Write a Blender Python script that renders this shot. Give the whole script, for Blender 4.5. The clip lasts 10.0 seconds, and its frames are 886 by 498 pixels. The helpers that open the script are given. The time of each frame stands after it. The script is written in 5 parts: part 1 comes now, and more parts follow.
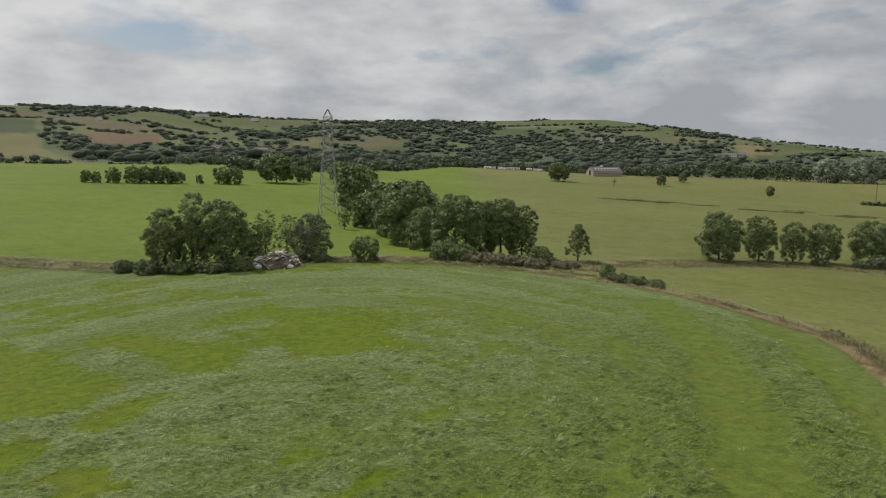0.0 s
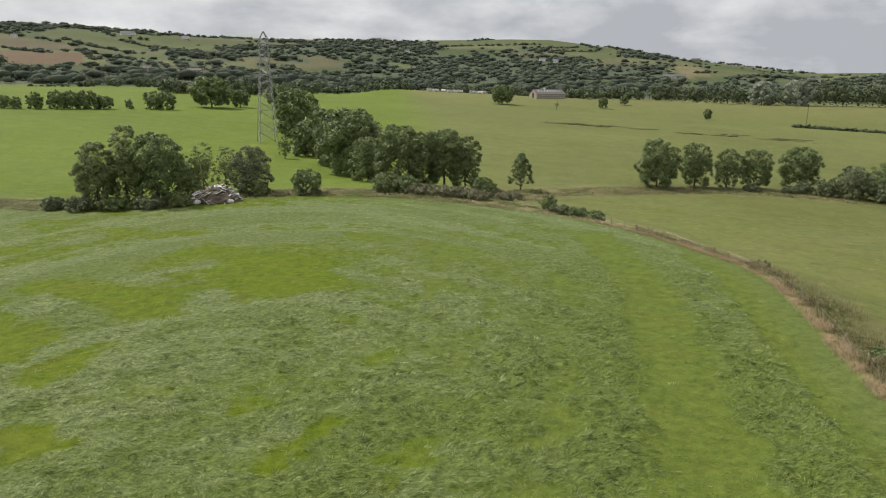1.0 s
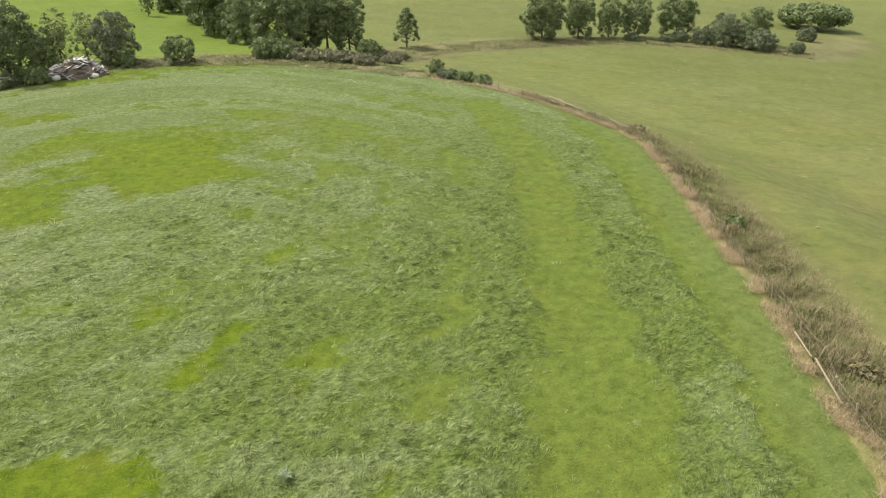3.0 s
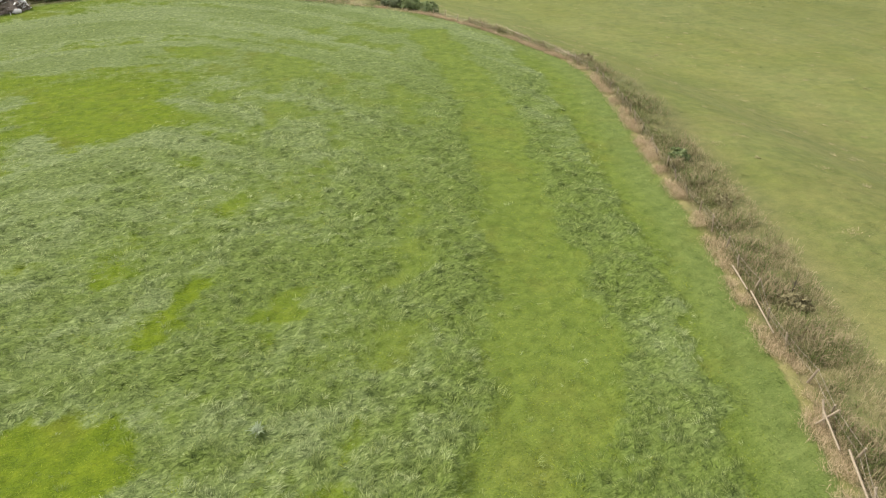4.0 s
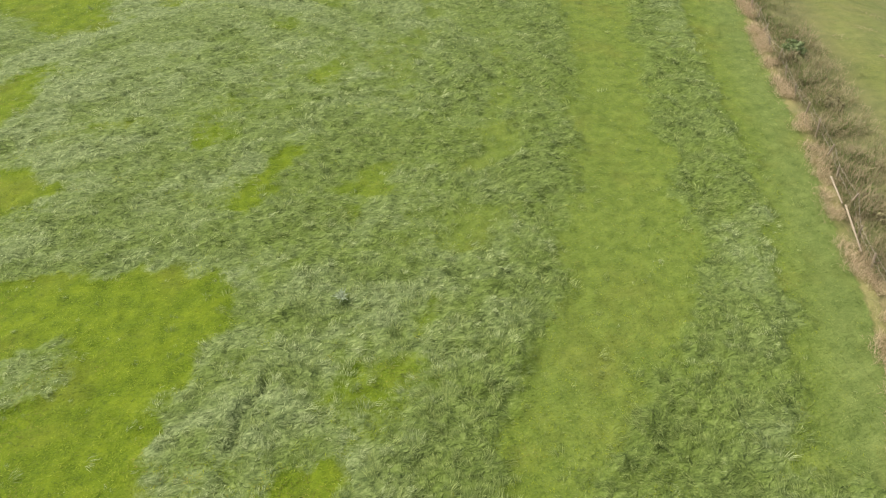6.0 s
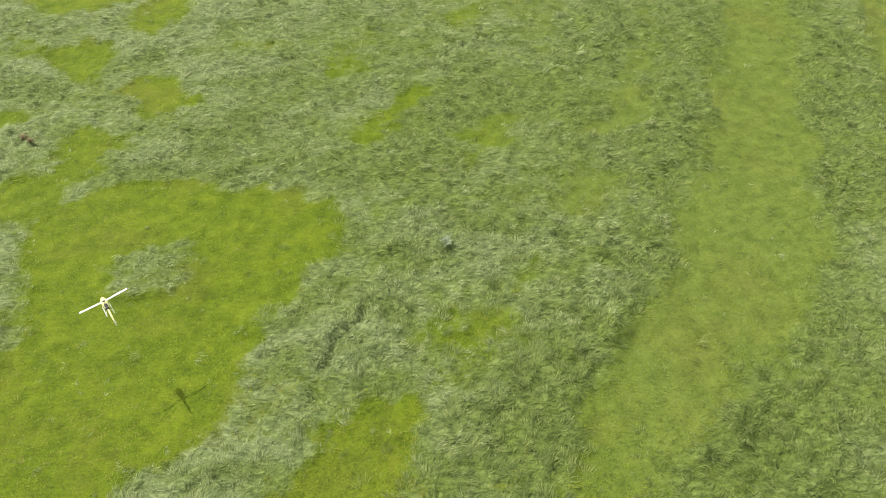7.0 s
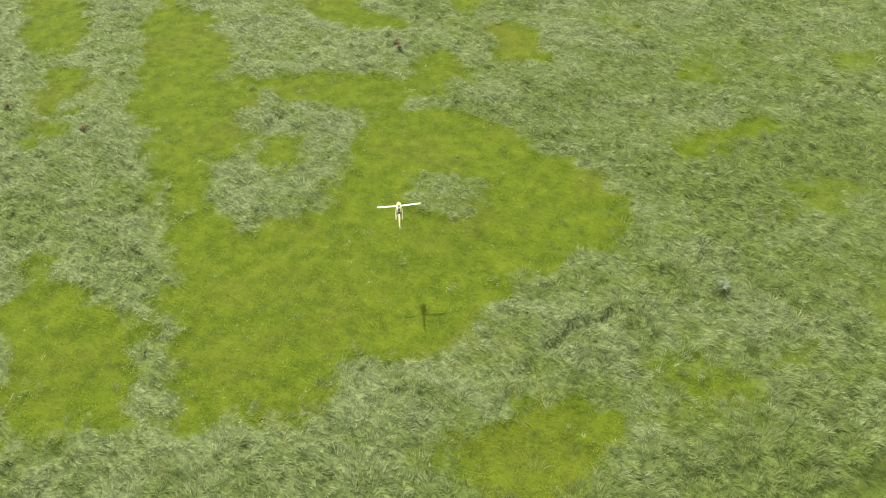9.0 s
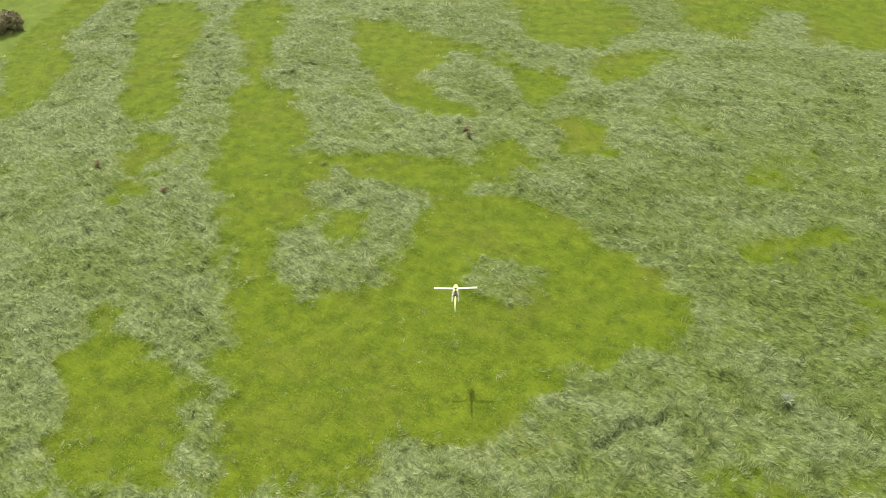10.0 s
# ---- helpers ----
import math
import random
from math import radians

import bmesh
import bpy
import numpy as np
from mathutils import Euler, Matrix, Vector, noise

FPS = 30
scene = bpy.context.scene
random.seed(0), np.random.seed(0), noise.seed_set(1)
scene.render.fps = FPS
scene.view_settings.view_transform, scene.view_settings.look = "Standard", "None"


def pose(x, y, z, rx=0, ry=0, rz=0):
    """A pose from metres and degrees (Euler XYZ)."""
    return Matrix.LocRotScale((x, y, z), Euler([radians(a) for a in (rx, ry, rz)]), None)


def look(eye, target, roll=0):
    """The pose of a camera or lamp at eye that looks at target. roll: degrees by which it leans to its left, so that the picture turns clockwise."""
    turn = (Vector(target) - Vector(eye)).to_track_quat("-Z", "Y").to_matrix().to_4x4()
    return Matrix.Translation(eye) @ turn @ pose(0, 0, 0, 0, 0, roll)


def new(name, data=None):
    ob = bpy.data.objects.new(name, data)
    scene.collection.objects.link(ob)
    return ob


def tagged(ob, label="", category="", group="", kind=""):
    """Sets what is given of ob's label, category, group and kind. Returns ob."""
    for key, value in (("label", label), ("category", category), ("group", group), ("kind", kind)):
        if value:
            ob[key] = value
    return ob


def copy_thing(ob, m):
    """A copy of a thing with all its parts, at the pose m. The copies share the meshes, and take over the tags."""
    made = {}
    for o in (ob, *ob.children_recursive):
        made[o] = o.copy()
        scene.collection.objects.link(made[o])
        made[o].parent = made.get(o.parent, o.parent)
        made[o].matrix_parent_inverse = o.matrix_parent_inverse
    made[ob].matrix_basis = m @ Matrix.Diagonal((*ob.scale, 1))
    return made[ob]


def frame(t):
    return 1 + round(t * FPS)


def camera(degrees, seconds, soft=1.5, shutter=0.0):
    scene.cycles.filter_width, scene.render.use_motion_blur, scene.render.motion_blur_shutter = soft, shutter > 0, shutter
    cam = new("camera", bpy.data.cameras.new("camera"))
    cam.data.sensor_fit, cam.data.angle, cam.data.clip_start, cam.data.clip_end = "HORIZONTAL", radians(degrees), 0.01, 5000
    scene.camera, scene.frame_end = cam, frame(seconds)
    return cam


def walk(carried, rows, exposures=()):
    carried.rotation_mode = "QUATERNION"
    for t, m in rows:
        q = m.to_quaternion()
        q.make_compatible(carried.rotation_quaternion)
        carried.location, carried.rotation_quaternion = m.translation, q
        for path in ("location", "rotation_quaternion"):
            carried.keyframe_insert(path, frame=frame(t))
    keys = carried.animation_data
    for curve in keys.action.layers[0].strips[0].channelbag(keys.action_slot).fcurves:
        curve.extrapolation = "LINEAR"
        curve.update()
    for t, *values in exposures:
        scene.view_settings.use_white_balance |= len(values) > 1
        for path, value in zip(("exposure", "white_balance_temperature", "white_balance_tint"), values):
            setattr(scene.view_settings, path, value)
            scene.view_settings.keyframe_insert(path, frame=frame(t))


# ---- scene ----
cam = camera(64.5, 10.0, soft=1.1)
PATH = [
    (0, look((3.12, 18.99, 14.59), (6.38, 58.54, 9.59), 0.78)),
    (0.5, look((3.17, 19.01, 15.28), (7.79, 58.09, 8.15), 0.79)),
    (1, look((3.14, 19.03, 15.95), (9.50, 57.42, 6.70), 0.82)),
    (1.5, look((3.07, 18.96, 16.72), (10.93, 56.51, 5.38), 0.83)),
    (2, look((3.02, 18.99, 17.41), (12.27, 55.55, 4.05), 0.82)),
    (2.5, look((2.99, 18.92, 18.15), (13.50, 54.34, 2.82), 0.78)),
    (2.7, look((2.98, 18.86, 18.44), (13.97, 53.79, 2.32), 0.80)),
    (3.8, look((2.85, 18.76, 19.99), (16.01, 50.61, -0.31), 0.71)),
    (4, look((2.82, 18.79, 20.33), (16.26, 50.01, -0.76), 0.68)),
    (4.5, look((2.79, 18.74, 20.91), (15.94, 48.75, -2.04), 0.65)),
    (5, look((2.72, 18.74, 21.16), (14.37, 47.96, -3.55), 0.73)),
    (5.2, look((2.77, 18.75, 21.18), (13.56, 47.73, -4.19), 0.71)),
    (6.3, look((2.69, 18.78, 21.50), (8.80, 46.91, -6.27), 0.74)),
    (6.5, look((2.68, 18.76, 21.49), (7.44, 46.75, -6.69), 0.75)),
    (7, look((2.65, 18.77, 21.55), (4.17, 46.02, -7.68), 0.74)),
    (7.5, look((2.60, 18.74, 21.63), (0.89, 45.11, -8.40), 0.83)),
    (8, look((2.53, 18.72, 21.69), (-2.90, 44.22, -8.65), 0.99)),
    (8.5, look((2.58, 18.73, 21.88), (-7.56, 42.49, -8.66), 0.89)),
    (9, look((2.61, 18.78, 22.00), (-10.13, 41.56, -8.31), 0.74)),
    (9.5, look((2.64, 18.82, 22.07), (-11.73, 42.38, -6.88), 0.58)),
    (10, look((2.56, 18.75, 22.08), (-14.65, 42.62, -5.01), 0.73)),
]
walk(cam, PATH, [(0.0, -0.28), (1.0, 0.08), (2.5, 0.6), (4.5, 0.6), (7.0, 0.65), (10.0, 0.64)])

# ---- sky, sun ----
world = bpy.data.worlds.new("world")
scene.world = world
world.use_nodes = True
SUN_ELEVATION, SUN_AZIMUTH = radians(52.3), radians(-51.6)


def build_sky():
    nt = world.node_tree
    nt.nodes.clear()
    out = nt.nodes.new("ShaderNodeOutputWorld")
    sky = nt.nodes.new("ShaderNodeTexSky")
    sky.sky_type, sky.sun_disc = "NISHITA", False
    sky.sun_elevation, sky.sun_rotation = SUN_ELEVATION, SUN_AZIMUTH
    sky.air_density, sky.dust_density = 1.0, 2.0
    clear = nt.nodes.new("ShaderNodeBackground")
    clear.inputs["Strength"].default_value = 0.09
    nt.links.new(sky.outputs[0], clear.inputs["Color"])
    co = nt.nodes.new("ShaderNodeTexCoord")
    mp = nt.nodes.new("ShaderNodeMapping")
    mp.inputs["Scale"].default_value = (2.0, 2.0, 5.0)
    mp.inputs["Location"].default_value = (0.4, 0.1, 0.25)
    nt.links.new(co.outputs["Generated"], mp.inputs["Vector"])
    n1 = nt.nodes.new("ShaderNodeTexNoise")
    n1.inputs["Scale"].default_value, n1.inputs["Detail"].default_value, n1.inputs["Roughness"].default_value = 1.9, 7, 0.52
    n1.inputs["Distortion"].default_value = 0.1
    nt.links.new(mp.outputs[0], n1.inputs["Vector"])
    cover = nt.nodes.new("ShaderNodeValToRGB")
    cover.color_ramp.elements[0].position, cover.color_ramp.elements[1].position = 0.36, 0.47
    nt.links.new(n1.outputs["Fac"], cover.inputs["Fac"])
    n2 = nt.nodes.new("ShaderNodeTexNoise")
    n2.inputs["Scale"].default_value, n2.inputs["Detail"].default_value, n2.inputs["Roughness"].default_value = 3.4, 8, 0.56
    n2.inputs["Distortion"].default_value = 0.1
    nt.links.new(mp.outputs[0], n2.inputs["Vector"])
    shade = nt.nodes.new("ShaderNodeValToRGB")
    e = shade.color_ramp.elements
    e[0].position, e[0].color = 0.36, (0.48, 0.50, 0.535, 1)
    e[1].position, e[1].color = 0.76, (0.90, 0.90, 0.90, 1)
    split = nt.nodes.new("ShaderNodeSeparateXYZ")
    nt.links.new(co.outputs["Generated"], split.inputs[0])
    lift = nt.nodes.new("ShaderNodeMath")
    lift.operation = "MULTIPLY_ADD"
    lift.inputs[1].default_value = 0.55
    nt.links.new(split.outputs["Z"], lift.inputs[0])
    side = nt.nodes.new("ShaderNodeMath")
    side.operation = "MULTIPLY_ADD"
    side.inputs[1].default_value = -0.26
    nt.links.new(split.outputs["X"], side.inputs[0])
    nt.links.new(n2.outputs["Fac"], side.inputs[2])
    nt.links.new(side.outputs[0], lift.inputs[2])
    nt.links.new(lift.outputs[0], shade.inputs["Fac"])
    cloud = nt.nodes.new("ShaderNodeBackground")
    cloud.inputs["Strength"].default_value = 0.88
    nt.links.new(shade.outputs["Color"], cloud.inputs["Color"])
    mix = nt.nodes.new("ShaderNodeMixShader")
    nt.links.new(cover.outputs["Color"], mix.inputs["Fac"])
    nt.links.new(clear.outputs[0], mix.inputs[1])
    nt.links.new(cloud.outputs[0], mix.inputs[2])
    nt.links.new(mix.outputs[0], out.inputs["Surface"])


build_sky()
sun_lamp = new("sun", bpy.data.lights.new("sun", "SUN"))
sun_lamp.data.energy, sun_lamp.data.angle, sun_lamp.data.color = 3.65, radians(0.8), (1.0, 0.95, 0.87)
sun_way = Vector((math.sin(SUN_AZIMUTH) * math.cos(SUN_ELEVATION), math.cos(SUN_AZIMUTH) * math.cos(SUN_ELEVATION), math.sin(SUN_ELEVATION)))
sun_lamp.matrix_world = look(sun_way * 60, (0, 0, 0))

# ---- materials ----


class Nodes:
    """A small wrapper that adds nodes to one material."""

    def __init__(self, name, rough=0.8, metal=0.0, spec=0.3):
        self.mat = bpy.data.materials.new(name)
        self.mat.use_nodes = True
        self.nt = self.mat.node_tree
        self.bsdf = self.nt.nodes["Principled BSDF"]
        self.bsdf.inputs["Roughness"].default_value = rough
        self.bsdf.inputs["Metallic"].default_value = metal
        self.bsdf.inputs["Specular IOR Level"].default_value = spec

    def add(self, kind, **settings):
        node = self.nt.nodes.new(kind)
        for key, value in settings.items():
            node.inputs[key.replace("_", " ")].default_value = value
        return node

    def link(self, a, b):
        self.nt.links.new(a, b)

    def where(self, scale=(1, 1, 1), turn=0.0):
        co = self.add("ShaderNodeTexCoord")
        mp = self.add("ShaderNodeMapping", Scale=scale, Rotation=(0, 0, turn))
        self.link(co.outputs["Object"], mp.inputs["Vector"])
        return mp.outputs[0]

    def noise(self, scale, detail=4, rough=0.6, vector=None):
        n = self.add("ShaderNodeTexNoise", Scale=scale, Detail=detail, Roughness=rough)
        if vector is None:
            vector = self.where()
        self.link(vector, n.inputs["Vector"])
        return n.outputs["Fac"]

    def ramp(self, fac, *stops):
        r = self.add("ShaderNodeValToRGB")
        els = r.color_ramp.elements
        while len(els) < len(stops):
            els.new(0.5)
        for el, (p, c) in zip(els, stops):
            el.position, el.color = p, (*c, 1)
        self.link(fac, r.inputs["Fac"])
        return r.outputs["Color"]

    def mix(self, fac, a, b, how="MIX"):
        m = self.nt.nodes.new("ShaderNodeMix")
        m.data_type, m.blend_type = "RGBA", how
        for sock, val in ((m.inputs[0], fac), (m.inputs[6], a), (m.inputs[7], b)):
            if isinstance(val, (int, float)):
                sock.default_value = val
            elif isinstance(val, tuple):
                sock.default_value = (*val, 1)
            else:
                self.link(val, sock)
        return m.outputs[2]

    def math(self, how, a, b=0.0, c=None):
        m = self.nt.nodes.new("ShaderNodeMath")
        m.operation = how
        for sock, val in zip(m.inputs, (a, b, c)):
            if val is None:
                continue
            if isinstance(val, (int, float)):
                sock.default_value = val
            else:
                self.link(val, sock)
        return m.outputs[0]

    def attr(self, name):
        a = self.nt.nodes.new("ShaderNodeAttribute")
        a.attribute_name = name
        return a

    def bump(self, height, strength, distance):
        b = self.add("ShaderNodeBump", Strength=strength, Distance=distance)
        self.link(height, b.inputs["Height"])
        self.link(b.outputs[0], self.bsdf.inputs["Normal"])

    def color(self, out):
        self.link(out, self.bsdf.inputs["Base Color"])
        return self.mat


def plain_material(name, dark, light, scale=6.0, rough=0.75, metal=0.0, spec=0.3, stretch=(1, 1, 1), bump=0.02):
    n = Nodes(name, rough, metal, spec)
    v = n.where(stretch)
    fac = n.noise(scale, 5, 0.65, v)
    fine = n.noise(scale * 7, 3, 0.6, v)
    both = n.math("MULTIPLY_ADD", fine, 0.35, n.math("MULTIPLY", fac, 0.65))
    if bump:
        n.bump(both, 0.6, bump)
    return n.color(n.ramp(both, (0.3, dark), (0.7, light)))


def leaf_material(name, dark, light, rough=0.55, through_light=0.14, patch=0.5, share=0.4, ends=(0.15, 0.85)):
    """Leaves: each one a little different, some light passes through."""
    n = Nodes(name, rough, 0.0, 0.3)
    geo = n.nt.nodes.new("ShaderNodeNewGeometry")
    big = n.noise(patch, 2)
    fac = n.math("MULTIPLY_ADD", geo.outputs["Random Per Island"], 1 - share, n.math("MULTIPLY", big, share))
    col = n.ramp(fac, (ends[0], dark), (ends[1], light))
    n.color(col)
    thin = n.add("ShaderNodeBsdfTranslucent")
    n.link(col, thin.inputs["Color"])
    both = n.nt.nodes.new("ShaderNodeMixShader")
    both.inputs[0].default_value = through_light
    n.link(n.bsdf.outputs[0], both.inputs[1])
    n.link(thin.outputs[0], both.inputs[2])
    n.link(both.outputs[0], n.nt.nodes["Material Output"].inputs["Surface"])
    return n.mat


def tuft_material(name, dark, light, rough=0.65, through_light=0.1, island=0.36, tuft=0.34, patch=2.6, ends=(0.22, 0.78)):
    """Meadow grass: blades of one tuft share most of their tone."""
    n = Nodes(name, rough, 0.0, 0.24)
    geo = n.nt.nodes.new("ShaderNodeNewGeometry")
    fac = n.math("MULTIPLY", geo.outputs["Random Per Island"], island)
    fac = n.math("MULTIPLY_ADD", n.attr("tuft").outputs["Fac"], tuft, fac)
    fac = n.math("MULTIPLY_ADD", n.noise(patch, 3), 1 - island - tuft, fac)
    col = n.ramp(fac, (ends[0], dark), (ends[1], light))
    n.color(col)
    thin = n.add("ShaderNodeBsdfTranslucent")
    n.link(col, thin.inputs["Color"])
    both = n.nt.nodes.new("ShaderNodeMixShader")
    both.inputs[0].default_value = through_light
    n.link(n.bsdf.outputs[0], both.inputs[1])
    n.link(thin.outputs[0], both.inputs[2])
    n.link(both.outputs[0], n.nt.nodes["Material Output"].inputs["Surface"])
    return n.mat


def ground_material():
    n = Nodes("meadow_ground", 0.9, 0.0, 0.15)
    at = n.where()
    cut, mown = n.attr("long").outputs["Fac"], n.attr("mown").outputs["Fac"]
    tone = n.attr("tone").outputs["Color"]
    streak = n.noise(7.0, 5, 0.7, n.where((0.45, 1.3, 1.0), 0.4))
    mid = n.noise(1.3, 5, 0.65, at)
    fine = n.noise(16.0, 3, 0.7, at)
    large = n.noise(0.22, 4, 0.6, at)
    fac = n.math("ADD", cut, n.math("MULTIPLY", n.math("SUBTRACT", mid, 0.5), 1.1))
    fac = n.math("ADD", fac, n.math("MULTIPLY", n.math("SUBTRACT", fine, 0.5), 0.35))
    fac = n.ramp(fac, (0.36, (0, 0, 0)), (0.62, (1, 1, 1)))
    tuft = n.noise(4.6, 3, 0.6, n.where((0.6, 1.5, 1.0), 0.2))
    blade = n.math("MULTIPLY_ADD", streak, 0.4, n.math("MULTIPLY_ADD", fine, 0.2, n.math("MULTIPLY", tuft, 0.4)))
    # the laid grass lies in small crumpled locks, seam shade painted into the colour
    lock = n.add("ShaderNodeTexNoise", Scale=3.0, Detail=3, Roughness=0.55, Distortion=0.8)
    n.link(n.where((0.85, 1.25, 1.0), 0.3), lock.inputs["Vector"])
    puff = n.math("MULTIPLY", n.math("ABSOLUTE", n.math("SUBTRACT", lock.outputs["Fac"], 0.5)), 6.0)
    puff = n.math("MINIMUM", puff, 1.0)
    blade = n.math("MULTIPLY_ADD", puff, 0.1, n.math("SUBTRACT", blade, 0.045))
    # low stops stand in for the shade in gaps under the laid grass
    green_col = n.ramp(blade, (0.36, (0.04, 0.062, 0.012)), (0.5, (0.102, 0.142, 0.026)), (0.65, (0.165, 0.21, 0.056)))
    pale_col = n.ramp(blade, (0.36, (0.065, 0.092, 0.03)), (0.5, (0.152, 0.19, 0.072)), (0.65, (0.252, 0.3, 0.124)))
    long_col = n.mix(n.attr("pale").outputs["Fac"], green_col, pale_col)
    sward = n.noise(38.0, 3, 0.75, at)
    turf = n.math("MULTIPLY_ADD", fine, 0.35, n.math("MULTIPLY_ADD", sward, 0.25, n.math("MULTIPLY", mid, 0.4)))
    short_col = n.ramp(turf, (0.38, (0.045, 0.075, 0.003)), (0.5, (0.094, 0.136, 0.006)), (0.62, (0.145, 0.186, 0.009)))
    dull_col = n.ramp(turf, (0.38, (0.064, 0.094, 0.02)), (0.5, (0.11, 0.144, 0.038)), (0.62, (0.16, 0.195, 0.058)))
    short_col = n.mix(n.attr("dull").outputs["Fac"], short_col, dull_col)
    short_col = n.mix(n.ramp(large, (0.52, (0, 0, 0)), (0.72, (0.38, 0.38, 0.38))), short_col, (0.13, 0.125, 0.022))
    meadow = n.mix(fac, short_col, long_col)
    rough_col = n.ramp(n.math("MULTIPLY_ADD", fine, 0.7, n.math("MULTIPLY", mid, 0.3)), (0.34, (0.62, 0.64, 0.6)), (0.66, (1.35, 1.3, 1.25)))
    rest = n.mix(1.0, tone, rough_col, "MULTIPLY")
    fleck = n.math("MULTIPLY_ADD", n.noise(0.9, 4, 0.65, n.where((0.8, 1.3, 1.0), 0.15)), 0.6, n.math("MULTIPLY", n.noise(0.17, 4, 0.6, at), 0.4))
    rest = n.mix(1.0, rest, n.ramp(fleck, (0.4, (0.83, 0.88, 0.87)), (0.5, (1.0, 1.0, 1.0)), (0.6, (1.1, 1.06, 1.08))), "MULTIPLY")
    thatch = n.math("MULTIPLY_ADD", n.noise(3.2, 4, 0.7, at), 0.65, n.math("MULTIPLY", n.noise(0.16, 3, 0.5, at), 0.35))
    rest = n.mix(n.math("MULTIPLY", n.attr("dull").outputs["Fac"], n.ramp(thatch, (0.5, (0, 0, 0)), (0.64, (0.35, 0.35, 0.35)))), rest, (0.20, 0.18, 0.075))
    n.bump(n.math("MULTIPLY_ADD", puff, n.math("MULTIPLY", cut, 0.4), n.math("MULTIPLY", blade, n.math("MULTIPLY_ADD", mown, 0.55, 0.35))), 0.95, 0.14)
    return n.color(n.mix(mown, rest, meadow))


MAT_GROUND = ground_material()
MAT_LONG = tuft_material("pale_lodged_grass", (0.112, 0.15, 0.05), (0.365, 0.42, 0.178), 0.65, 0.28, ends=(0.27, 0.75))
MAT_GREEN = tuft_material("green_lodged_grass", (0.064, 0.1, 0.019), (0.275, 0.328, 0.1), 0.65, 0.3, ends=(0.27, 0.75))
MAT_SHORT = tuft_material("short_grass", (0.05, 0.082, 0.002), (0.2, 0.245, 0.013), 0.7, 0.14, 0.34, 0.34, 2.2, (0.3, 0.68))
MAT_SHORT_DRY = tuft_material("tired_short_grass", (0.075, 0.08, 0.006), (0.21, 0.205, 0.034), 0.7, 0.12, 0.22, 0.44, 2.2, (0.3, 0.68))
MAT_SHORT_DULL = tuft_material("dull_short_grass", (0.05, 0.08, 0.011), (0.192, 0.232, 0.062), 0.7, 0.16, 0.34, 0.34, 2.2, (0.3, 0.68))
MAT_STRAW = leaf_material("dry_grass", (0.25, 0.185, 0.1), (0.54, 0.42, 0.265), 0.75, 0.1)
MAT_WEED = leaf_material("dry_weeds", (0.138, 0.112, 0.058), (0.39, 0.31, 0.18), 0.75, 0.1)
MAT_LEAF = leaf_material("oak_leaves", (0.062, 0.094, 0.032), (0.235, 0.285, 0.106), 0.5, 0.15, 0.8, 0.4)
MAT_LEAF_PALE = leaf_material("willow_leaves", (0.075, 0.104, 0.034), (0.265, 0.305, 0.125))
MAT_LEAF_GREY = leaf_material("thorn_leaves", (0.06, 0.08, 0.036), (0.22, 0.25, 0.13))
MAT_LEAF_WHITE = leaf_material("white_willow_leaves", (0.19, 0.225, 0.165), (0.36, 0.40, 0.30))
# leaf colour lifted towards blue-grey: distance haze painted into the far woods
MAT_WOODS = tuft_material("hazed_far_woods", (0.082, 0.102, 0.078), (0.135, 0.16, 0.104), 0.9, 0.3, 0.15, 0.5, 0.02)
MAT_BELT = leaf_material("belt_leaves", (0.045, 0.062, 0.033), (0.13, 0.158, 0.07), 0.7, 0.1)
MAT_BARK = plain_material("bark", (0.05, 0.04, 0.03), (0.14, 0.12, 0.09), 3.0, 0.9, stretch=(4, 4, 1))
MAT_POST = plain_material("weathered_wood", (0.17, 0.13, 0.085), (0.40, 0.33, 0.235), 3.0, 0.85, stretch=(6, 6, 1))
MAT_WIRE = plain_material("fence_wire", (0.27, 0.23, 0.18), (0.46, 0.40, 0.32), 3.0, 0.5, 0.7, bump=0)
MAT_STEEL = plain_material("galvanised_steel", (0.16, 0.165, 0.17), (0.32, 0.33, 0.33), 0.8, 0.6, 0.4, bump=0)
MAT_STONE = plain_material("farm_stone", (0.26, 0.22, 0.17), (0.42, 0.37, 0.30), 1.2, 0.9)
MAT_SLATE = plain_material("roof_slate", (0.10, 0.095, 0.095), (0.19, 0.18, 0.175), 1.5, 0.7)
MAT_GLASS = plain_material("dark_window", (0.02, 0.025, 0.03), (0.05, 0.055, 0.06), 1.0, 0.15, 0.0, 0.5, bump=0)
MAT_WHITE = plain_material("white_panel", (0.62, 0.62, 0.60), (0.80, 0.80, 0.78), 1.0, 0.5, bump=0)
MAT_TIMBER = plain_material("scrap_timber", (0.11, 0.085, 0.065), (0.34, 0.28, 0.23), 4.0, 0.85)
MAT_SHEET = plain_material("pale_sheeting", (0.50, 0.48, 0.45), (0.72, 0.70, 0.67), 2.0, 0.6)
MAT_HELI = plain_material("pale_yellow_shell", (0.72, 0.68, 0.22), (0.85, 0.82, 0.42), 9.0, 0.3, 0.0, 0.5, bump=0)
MAT_HELI_RED = plain_material("orange_red_shell", (0.55, 0.10, 0.02), (0.72, 0.18, 0.04), 9.0, 0.3, 0.0, 0.5, bump=0)
MAT_BLADE = plain_material("white_rotor_blade", (0.78, 0.78, 0.76), (0.88, 0.88, 0.86), 9.0, 0.35, 0.0, 0.5, bump=0)
